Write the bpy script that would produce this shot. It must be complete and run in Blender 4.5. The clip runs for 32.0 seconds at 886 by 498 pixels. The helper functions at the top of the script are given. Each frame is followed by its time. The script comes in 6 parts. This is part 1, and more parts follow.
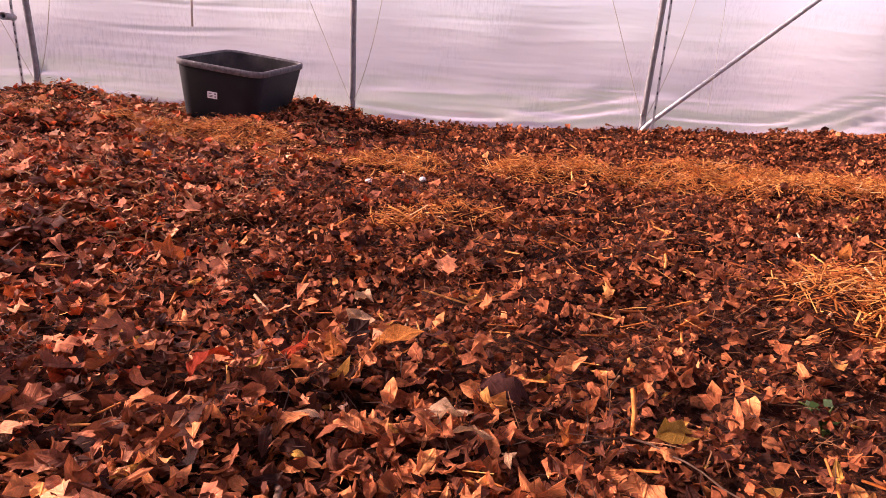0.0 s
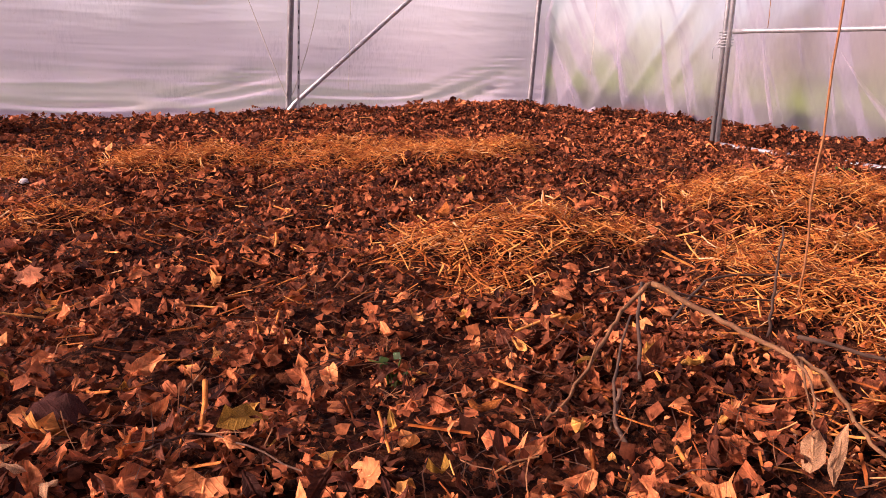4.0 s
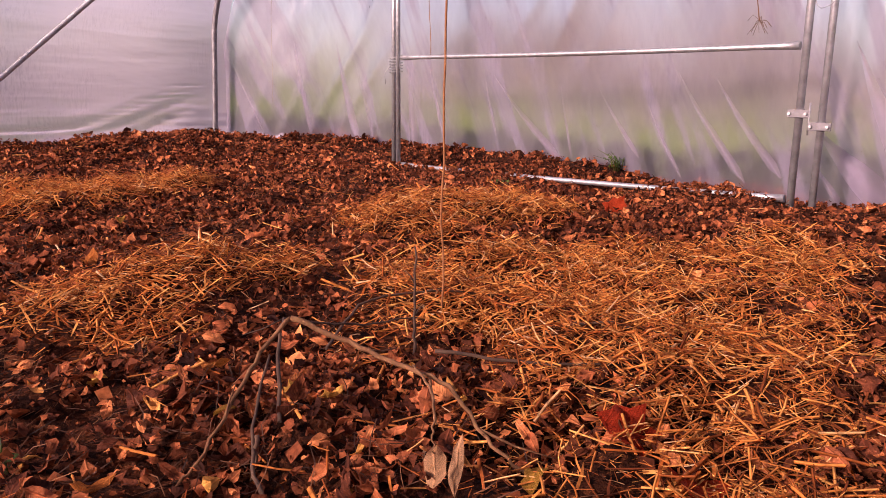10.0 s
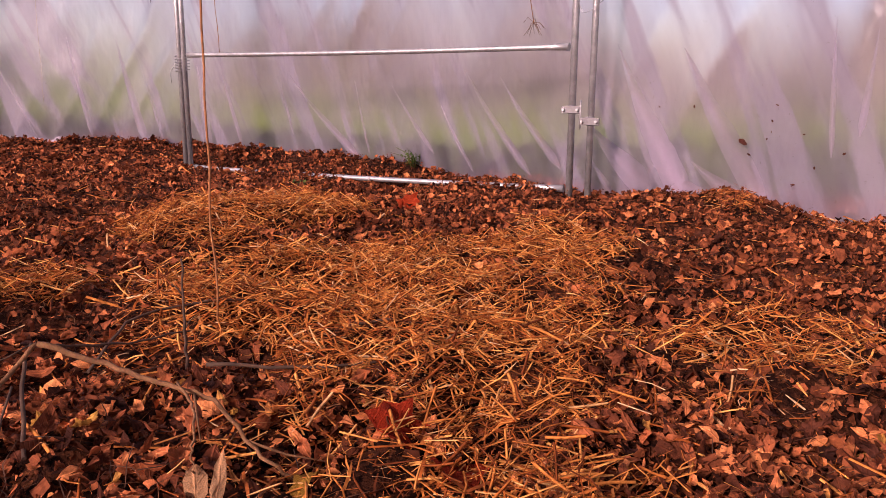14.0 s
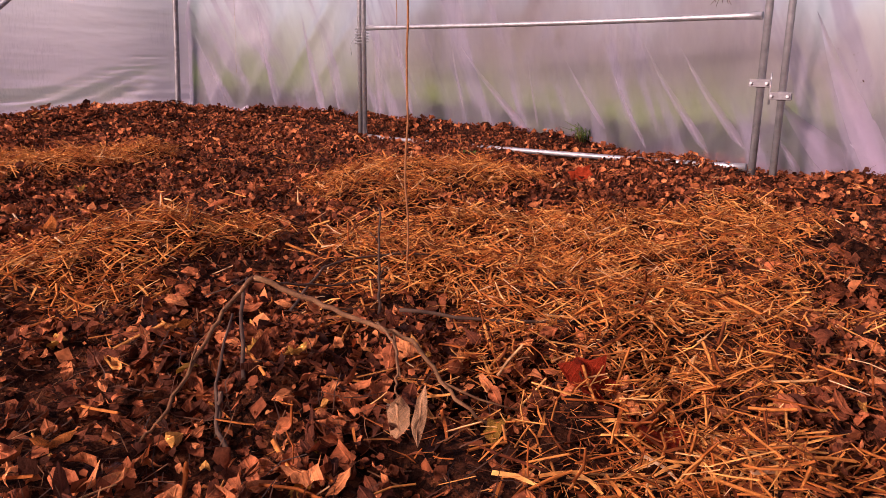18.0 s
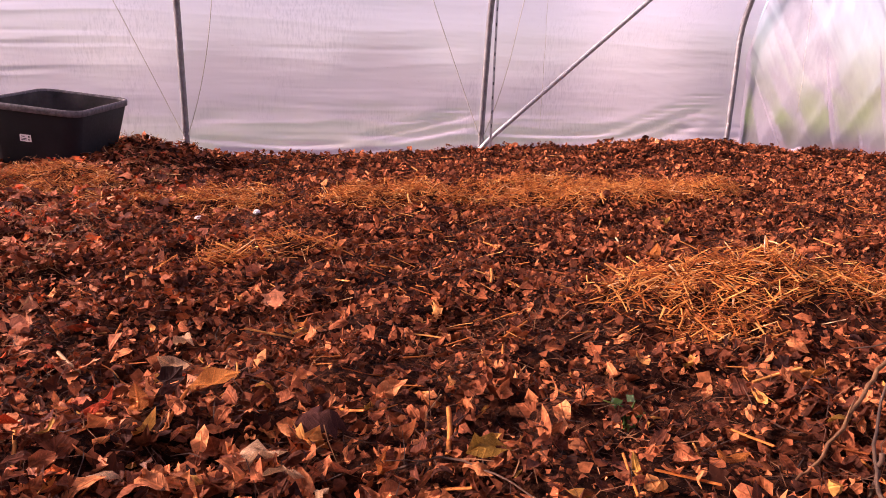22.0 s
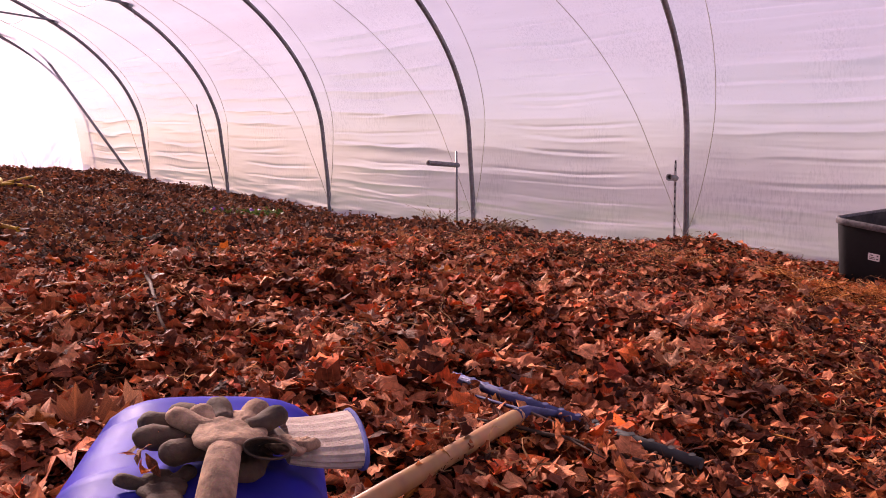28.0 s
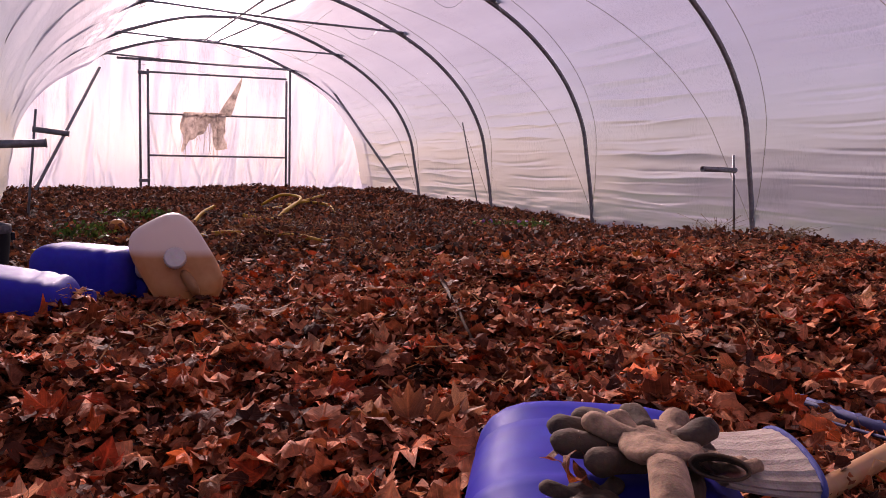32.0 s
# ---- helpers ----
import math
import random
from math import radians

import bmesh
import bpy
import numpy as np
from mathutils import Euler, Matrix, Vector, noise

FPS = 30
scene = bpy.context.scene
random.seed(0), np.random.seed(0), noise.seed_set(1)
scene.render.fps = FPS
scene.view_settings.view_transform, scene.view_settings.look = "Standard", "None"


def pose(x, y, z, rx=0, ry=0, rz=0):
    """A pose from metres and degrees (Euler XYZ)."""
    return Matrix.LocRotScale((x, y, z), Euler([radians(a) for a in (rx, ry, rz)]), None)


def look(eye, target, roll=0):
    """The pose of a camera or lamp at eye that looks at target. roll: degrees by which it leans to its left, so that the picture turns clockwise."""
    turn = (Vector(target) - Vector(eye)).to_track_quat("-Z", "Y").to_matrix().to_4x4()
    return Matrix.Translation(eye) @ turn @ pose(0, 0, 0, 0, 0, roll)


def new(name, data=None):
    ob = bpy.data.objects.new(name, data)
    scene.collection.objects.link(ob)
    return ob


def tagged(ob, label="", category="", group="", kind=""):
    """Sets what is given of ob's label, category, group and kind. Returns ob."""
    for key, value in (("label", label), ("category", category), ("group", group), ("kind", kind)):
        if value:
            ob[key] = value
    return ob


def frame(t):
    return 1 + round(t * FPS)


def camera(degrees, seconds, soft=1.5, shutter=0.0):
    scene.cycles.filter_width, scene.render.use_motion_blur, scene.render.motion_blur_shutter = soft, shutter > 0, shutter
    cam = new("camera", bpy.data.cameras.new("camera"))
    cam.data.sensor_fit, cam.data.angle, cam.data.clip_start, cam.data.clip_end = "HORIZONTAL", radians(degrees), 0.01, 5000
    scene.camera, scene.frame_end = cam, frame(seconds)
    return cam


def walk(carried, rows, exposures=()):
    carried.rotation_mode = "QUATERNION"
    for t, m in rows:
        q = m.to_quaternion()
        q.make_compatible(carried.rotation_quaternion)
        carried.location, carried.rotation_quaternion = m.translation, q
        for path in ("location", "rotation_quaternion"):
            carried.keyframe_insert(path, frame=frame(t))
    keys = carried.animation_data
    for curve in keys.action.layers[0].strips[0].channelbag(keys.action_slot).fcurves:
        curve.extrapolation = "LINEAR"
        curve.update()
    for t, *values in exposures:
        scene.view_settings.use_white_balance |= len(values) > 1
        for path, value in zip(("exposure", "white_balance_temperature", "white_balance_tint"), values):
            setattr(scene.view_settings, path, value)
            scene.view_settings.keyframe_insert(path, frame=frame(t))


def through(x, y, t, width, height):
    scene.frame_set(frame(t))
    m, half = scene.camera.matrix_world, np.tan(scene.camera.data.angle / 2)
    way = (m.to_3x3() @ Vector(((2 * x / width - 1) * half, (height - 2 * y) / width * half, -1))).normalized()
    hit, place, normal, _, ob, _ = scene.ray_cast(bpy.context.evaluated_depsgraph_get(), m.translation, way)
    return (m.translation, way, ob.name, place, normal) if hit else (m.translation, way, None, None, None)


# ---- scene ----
cam = camera(60.9, 32.0, soft=0.7)
PATH = [
    (0, (-3.486, -5.11, 0.317), (-3.429, -3.17, -0.164), 3.6),
    (0.5, (-3.466, -5.107, 0.317), (-3.293, -3.173, -0.163), 3.7),
    (1, (-3.44, -5.109, 0.313), (-3.149, -3.193, -0.18), 2.2),
    (1.5, (-3.419, -5.109, 0.313), (-3.032, -3.214, -0.197), 1.0),
    (2, (-3.401, -5.111, 0.314), (-2.932, -3.237, -0.203), 0.0),
    (2.5, (-3.382, -5.112, 0.318), (-2.825, -3.259, -0.186), 0.4),
    (3, (-3.363, -5.11, 0.32), (-2.708, -3.282, -0.16), 0.8),
    (3.5, (-3.344, -5.114, 0.319), (-2.603, -3.32, -0.163), 1.2),
    (4, (-3.323, -5.115, 0.316), (-2.482, -3.367, -0.173), 1.7),
    (4.5, (-3.306, -5.113, 0.315), (-2.381, -3.411, -0.182), 1.4),
    (6.5, (-3.252, -5.125, 0.32), (-2.057, -3.589, -0.142), 1.5),
    (7, (-3.243, -5.128, 0.322), (-2.003, -3.622, -0.119), 1.8),
    (7.5, (-3.235, -5.134, 0.319), (-1.95, -3.667, -0.123), 1.6),
    (8, (-3.228, -5.135, 0.315), (-1.911, -3.702, -0.147), 1.5),
    (8.5, (-3.224, -5.136, 0.321), (-1.878, -3.728, -0.132), 1.7),
    (9, (-3.22, -5.14, 0.317), (-1.838, -3.768, -0.135), 2.2),
    (9.5, (-3.214, -5.148, 0.326), (-1.793, -3.814, -0.121), 1.1),
    (10, (-3.212, -5.153, 0.33), (-1.77, -3.831, -0.084), 0.7),
    (10.5, (-3.215, -5.159, 0.331), (-1.758, -3.852, -0.077), 1.2),
    (11, (-3.213, -5.157, 0.326), (-1.756, -3.852, -0.088), 0.1),
    (11.5, (-3.209, -5.16, 0.326), (-1.734, -3.88, -0.105), -0.0),
    (12, (-3.202, -5.167, 0.325), (-1.685, -3.936, -0.104), -0.5),
    (12.5, (-3.196, -5.175, 0.322), (-1.616, -4.032, -0.121), 0.0),
    (13, (-3.186, -5.193, 0.322), (-1.538, -4.158, -0.137), -0.4),
    (13.5, (-3.182, -5.207, 0.325), (-1.494, -4.246, -0.151), -0.4),
    (14, (-3.177, -5.21, 0.341), (-1.455, -4.284, -0.077), 0.4),
    (14.5, (-3.175, -5.218, 0.335), (-1.428, -4.338, -0.077), 0.6),
    (16.5, (-3.162, -5.22, 0.313), (-1.413, -4.37, -0.151), -2.1),
    (17, (-3.18, -5.201, 0.308), (-1.504, -4.216, -0.164), -0.9),
    (17.5, (-3.194, -5.186, 0.306), (-1.606, -4.069, -0.175), -0.1),
    (18, (-3.213, -5.165, 0.306), (-1.726, -3.913, -0.168), 0.8),
    (18.5, (-3.231, -5.141, 0.307), (-1.873, -3.746, -0.15), 0.9),
    (19, (-3.257, -5.139, 0.306), (-2.026, -3.633, -0.158), 0.8),
    (19.5, (-3.282, -5.131, 0.305), (-2.16, -3.542, -0.16), 0.5),
    (20, (-3.306, -5.124, 0.308), (-2.324, -3.444, -0.154), 0.2),
    (20.5, (-3.323, -5.12, 0.308), (-2.442, -3.383, -0.143), 0.1),
    (21, (-3.346, -5.115, 0.309), (-2.58, -3.322, -0.141), 0.2),
    (21.5, (-3.384, -5.113, 0.316), (-2.81, -3.247, -0.117), 0.2),
    (22, (-3.412, -5.11, 0.323), (-2.997, -3.196, -0.082), 1.0),
    (22.5, (-3.438, -5.105, 0.327), (-3.154, -3.164, -0.064), 2.1),
    (23, (-3.465, -5.1, 0.332), (-3.326, -3.138, -0.034), 2.3),
    (23.5, (-3.497, -5.1, 0.332), (-3.502, -3.129, -0.007), 2.1),
    (24, (-3.537, -5.106, 0.341), (-3.718, -3.14, 0.022), 2.5),
    (24.5, (-3.569, -5.109, 0.343), (-3.9, -3.157, 0.055), 2.5),
    (25, (-3.604, -5.121, 0.351), (-4.128, -3.206, 0.112), 2.8),
    (25.5, (-3.626, -5.133, 0.356), (-4.256, -3.247, 0.14), 2.8),
    (26, (-3.653, -5.156, 0.356), (-4.458, -3.336, 0.157), 3.5),
    (26.5, (-3.678, -5.168, 0.354), (-4.604, -3.407, 0.15), 3.9),
    (28.5, (-3.783, -5.181, 0.343), (-5.203, -3.784, 0.165), 3.2),
    (29, (-3.798, -5.193, 0.344), (-5.278, -3.858, 0.182), 3.1),
    (29.5, (-3.814, -5.203, 0.343), (-5.35, -3.933, 0.189), 3.2),
    (30, (-3.827, -5.211, 0.339), (-5.411, -3.996, 0.199), 3.2),
    (30.5, (-3.846, -5.217, 0.33), (-5.481, -4.076, 0.179), 3.2),
    (31, (-3.853, -5.218, 0.325), (-5.511, -4.111, 0.157), 2.4),
    (31.5, (-3.869, -5.224, 0.318), (-5.572, -4.192, 0.129), 1.7),
    (32, (-3.881, -5.226, 0.316), (-5.618, -4.254, 0.128), 1.6),
]
EXPO = [(0.0, 1.3, 6950.0, 40.0), (4.0, 1.0, 7050.0, 41.0), (9.0, 0.62, 7050.0, 43.0), (17.0, 0.38, 7000.0, 43.0), (19.5, 0.5, 6950.0, 43.0), (23.0, 1.2, 6900.0, 41.0), (26.5, 1.1, 7200.0, 44.0),
        (28.5, 0.64, 6900.0, 44.0), (32.0, 0.14, 6600.0, 40.0)]
walk(cam, [(t, look(eye, target, roll)) for t, eye, target, roll in PATH], EXPO)

# ---- world and sun ----
SUN_AZ, SUN_EL = radians(279), radians(24)      # compass bearing of the sun from +y, clockwise
world = bpy.data.worlds.new("sky")
scene.world = world
world.use_nodes = True
wn = world.node_tree.nodes
sky = wn.new("ShaderNodeTexSky")
sky.sky_type = "NISHITA"
sky.sun_disc = False
sky.sun_elevation = SUN_EL
sky.sun_rotation = SUN_AZ
sky.air_density, sky.dust_density = 1.0, 1.6
wn["Background"].inputs["Strength"].default_value = 0.125
world.node_tree.links.new(sky.outputs["Color"], wn["Background"].inputs["Color"])
sun = new("sun", bpy.data.lights.new("sun", "SUN"))
sun.data.energy, sun.data.angle, sun.data.color = 4.8, radians(11), (1.0, 0.89, 0.76)
to_sun = Vector((math.sin(SUN_AZ) * math.cos(SUN_EL), math.cos(SUN_AZ) * math.cos(SUN_EL), math.sin(SUN_EL)))
sun.matrix_world = look(to_sun * 30, (0, 0, 0))

# ---- small tools ----
RNG = np.random.default_rng(7)


def fade(a, b, v):
    u = np.clip((v - a) / (b - a), 0, 1)
    return u * u * (3 - 2 * u)


def lattice(ix, iy, seed):
    h = (ix.astype(np.int64) * 374761393 + iy.astype(np.int64) * 668265263 + seed * 974634777) & 0xFFFFFFFF
    h = ((h ^ (h >> 13)) * 1274126177) & 0xFFFFFFFF
    return ((h ^ (h >> 16)) & 0xFFFF) / 65535.0


def bumps(x, y, seed=0):
    """Smooth noise between -1 and 1 with cells of one unit."""
    x, y = np.asarray(x, float), np.asarray(y, float)
    ix, iy = np.floor(x), np.floor(y)
    u, v = x - ix, y - iy
    u, v = u * u * (3 - 2 * u), v * v * (3 - 2 * v)
    a, b = lattice(ix, iy, seed), lattice(ix + 1, iy, seed)
    c, d = lattice(ix, iy + 1, seed), lattice(ix + 1, iy + 1, seed)
    return 2 * ((a * (1 - u) + b * u) * (1 - v) + (c * (1 - u) + d * u) * v) - 1


def fractal(x, y, seed=0, n=3):
    return sum(bumps(x * 2**k, y * 2**k, seed + 17 * k) / 2**k for k in range(n))


def mesh_of(name, verts, faces, material, smooth=False):
    me = bpy.data.meshes.new(name)
    me.from_pydata([tuple(v) for v in verts], [], faces)
    me.materials.append(material)
    if smooth:
        me.polygons.foreach_set("use_smooth", [True] * len(me.polygons))
    me.update()
    return me


def fast_mesh(name, verts, faces, material, smooth=False, flat=None):
    """A mesh from a vertex array and an array of triangles or quads."""
    me = bpy.data.meshes.new(name)
    n, k = faces.shape
    me.vertices.add(len(verts))
    me.vertices.foreach_set("co", np.asarray(verts, np.float32).ravel())
    me.loops.add(n * k)
    me.loops.foreach_set("vertex_index", faces.astype(np.int32).ravel())
    me.polygons.add(n)
    me.polygons.foreach_set("loop_start", np.arange(0, n * k, k, dtype=np.int32))
    me.polygons.foreach_set("loop_total", np.full(n, k, dtype=np.int32))
    if smooth:
        me.polygons.foreach_set("use_smooth", np.ones(n, dtype=bool))
    if flat is not None:
        me.attributes.new("leaf", "FLOAT_VECTOR", "POINT").data.foreach_set("vector", np.asarray(flat, np.float32).ravel())
    me.materials.append(material)
    me.update(calc_edges=True)
    return me


def grid_faces(nu, nv):
    i = np.arange((nu - 1) * (nv - 1))
    a = (i // (nv - 1)) * nv + i % (nv - 1)
    return np.stack([a, a + nv, a + nv + 1, a + 1], 1)


def part(name, bm, material, parent, label="", smooth=False):
    me = bpy.data.meshes.new(name)
    bm.to_mesh(me)
    bm.free()
    me.materials.append(material)
    if smooth:
        me.polygons.foreach_set("use_smooth", [True] * len(me.polygons))
    ob = new(name, me)
    if parent is not None:
        ob.parent = parent
    if label:
        tagged(ob, label)
    return ob


def thing(name, label, category, m=None, group="", kind=""):
    ob = new(name)
    ob.empty_display_size = 0.1
    if m is not None:
        ob.matrix_basis = m
    return tagged(ob, label, category, group, kind)


def tube_bm(points, radius, sides=10, bm=None, caps=True, closed=False):
    """A round bar along a line of points; radius: one number or one a point."""
    bm = bm or bmesh.new()
    pts = [Vector(p) for p in points]
    radii = radius if hasattr(radius, "__len__") else [radius] * len(pts)
    way = (pts[1] - pts[0]).normalized()
    side = way.orthogonal().normalized()
    rings = []
    for i, p in enumerate(pts):
        if closed:
            nxt = (pts[(i + 1) % len(pts)] - pts[i - 1]).normalized()
        else:
            nxt = (pts[min(i + 1, len(pts) - 1)] - pts[max(i - 1, 0)]).normalized()
        side = (side - nxt * side.dot(nxt)).normalized()
        up = nxt.cross(side)
        rings.append([bm.verts.new(p + (side * math.cos(a) + up * math.sin(a)) * radii[i])
                      for a in (2 * math.pi * k / sides for k in range(sides))])
    pairs = list(zip(rings, rings[1:])) + ([(rings[-1], rings[0])] if closed else [])
    for r0, r1 in pairs:
        for k in range(sides):
            f = bm.faces.new((r0[k], r0[(k + 1) % sides], r1[(k + 1) % sides], r1[k]))
            f.smooth = True
    if caps and not closed:
        bm.faces.new(rings[0][::-1])
        bm.faces.new(rings[-1])
    return bm


def hollow_bm(p0, p1, outer, inner, sides=14):
    """A pipe with an open bore."""
    bm = bmesh.new()
    p0, p1 = Vector(p0), Vector(p1)
    way = (p1 - p0).normalized()
    side = way.orthogonal().normalized()
    up = way.cross(side)
    loops = []
    for p, r in ((p0, inner), (p0, outer), (p1, outer), (p1, inner)):
        loops.append([bm.verts.new(p + (side * math.cos(a) + up * math.sin(a)) * r) for a in (2 * math.pi * k / sides for k in range(sides))])
    loops.append(loops[0])
    for r0, r1 in zip(loops, loops[1:]):
        for k in range(sides):
            bm.faces.new((r0[k], r0[(k + 1) % sides], r1[(k + 1) % sides], r1[k])).smooth = True
    return bm


def block_bm(sx, sy, sz, bevel=0.0, m=None, segments=2):
    """A box of that size, standing on z = 0, with rounded edges."""
    bm = bmesh.new()
    bmesh.ops.create_cube(bm, size=1.0)
    bmesh.ops.scale(bm, vec=(sx, sy, sz), verts=bm.verts)
    bmesh.ops.translate(bm, vec=(0, 0, sz / 2), verts=bm.verts)
    if bevel:
        bmesh.ops.bevel(bm, geom=bm.edges[:], offset=bevel, segments=segments, affect="EDGES", profile=0.5)
    if m is not None:
        bmesh.ops.transform(bm, matrix=m, verts=bm.verts)
    return bm


def spline(points, n):
    """A smooth line through points, n steps between each two."""
    p = [Vector(q) for q in points]
    p = [p[0] * 2 - p[1], *p, p[-1] * 2 - p[-2]]
    out = []
    for i in range(1, len(p) - 2):
        for k in range(n):
            t = k / n
            out.append(0.5 * (2 * p[i] + (p[i + 1] - p[i - 1]) * t + (2 * p[i - 1] - 5 * p[i] + 4 * p[i + 1] - p[i + 2]) * t * t
                              + (3 * p[i] - p[i - 1] - 3 * p[i + 1] + p[i + 2]) * t**3))
    return out + [p[-2]]


# ---- materials ----
def material(name):
    m = bpy.data.materials.new(name)
    m.use_nodes = True
    m.node_tree.nodes.clear()
    out = m.node_tree.nodes.new("ShaderNodeOutputMaterial")
    return m, m.node_tree.nodes, m.node_tree.links, out


def noise_node(nodes, links, scale, detail=4.0, rough=0.6, kind="Object", stretch=None):
    co = nodes.new("ShaderNodeTexCoord")
    tex = nodes.new("ShaderNodeTexNoise")
    tex.inputs["Scale"].default_value, tex.inputs["Detail"].default_value, tex.inputs["Roughness"].default_value = scale, detail, rough
    src = co.outputs[kind]
    if stretch:
        mp = nodes.new("ShaderNodeMapping")
        mp.inputs["Scale"].default_value = stretch
        links.new(src, mp.inputs["Vector"])
        src = mp.outputs["Vector"]
    links.new(src, tex.inputs["Vector"])
    return tex


def ramp_node(nodes, stops):
    r = nodes.new("ShaderNodeValToRGB")
    e = r.color_ramp.elements
    while len(e) < len(stops):
        e.new(0.5)
    for el, (pos, col) in zip(e, stops):
        el.position, el.color = pos, (*col, 1)
    return r


def mix_colour(nodes, links, fac, a, b, how="MIX"):
    mx = nodes.new("ShaderNodeMix")
    mx.data_type, mx.blend_type = "RGBA", how
    for sock, val in ((0, fac), (6, a), (7, b)):
        if hasattr(val, "is_output"):
            links.new(val, mx.inputs[sock])
        else:
            mx.inputs[sock].default_value = val if sock == 0 else (*val, 1)
    return mx.outputs[2]


def bump_node(nodes, links, height, strength, distance):
    b = nodes.new("ShaderNodeBump")
    b.inputs["Strength"].default_value, b.inputs["Distance"].default_value = strength, distance
    links.new(height, b.inputs["Height"])
    return b.outputs["Normal"]


def plain(name, dark, light, rough=0.5, metal=0.0, scale=12.0, bump=0.15, dist=0.002, stretch=None, sub=0.0, fine=None, coat=0.0, spec=0.5):
    """Paint, plastic, metal, wood: two tones of stain, fine grain, relief."""
    m, nd, ln, out = material(name)
    b = nd.new("ShaderNodeBsdfPrincipled")
    big = noise_node(nd, ln, scale, 5, 0.62, stretch=stretch)
    small = noise_node(nd, ln, fine or scale * 9, 3, 0.6, stretch=stretch)
    r = ramp_node(nd, [(0.3, dark), (0.7, light)])
    ln.new(big.outputs["Fac"], r.inputs["Fac"])
    col = mix_colour(nd, ln, 0.35, r.outputs["Color"], small.outputs["Color"], "SOFT_LIGHT")
    ln.new(col, b.inputs["Base Color"])
    rr = nd.new("ShaderNodeMapRange")
    rr.inputs["To Min"].default_value, rr.inputs["To Max"].default_value = max(rough - 0.12, 0.03), min(rough + 0.15, 1)
    ln.new(small.outputs["Fac"], rr.inputs["Value"])
    ln.new(rr.outputs["Result"], b.inputs["Roughness"])
    b.inputs["Metallic"].default_value = metal
    b.inputs["Coat Weight"].default_value = coat
    b.inputs["Specular IOR Level"].default_value = spec
    if sub:
        b.inputs["Subsurface Weight"].default_value = sub
        b.inputs["Subsurface Radius"].default_value = (0.03, 0.02, 0.012)
    ln.new(bump_node(nd, ln, small.outputs["Fac"], bump, dist), b.inputs["Normal"])
    ln.new(b.outputs["BSDF"], out.inputs["Surface"])
    return m


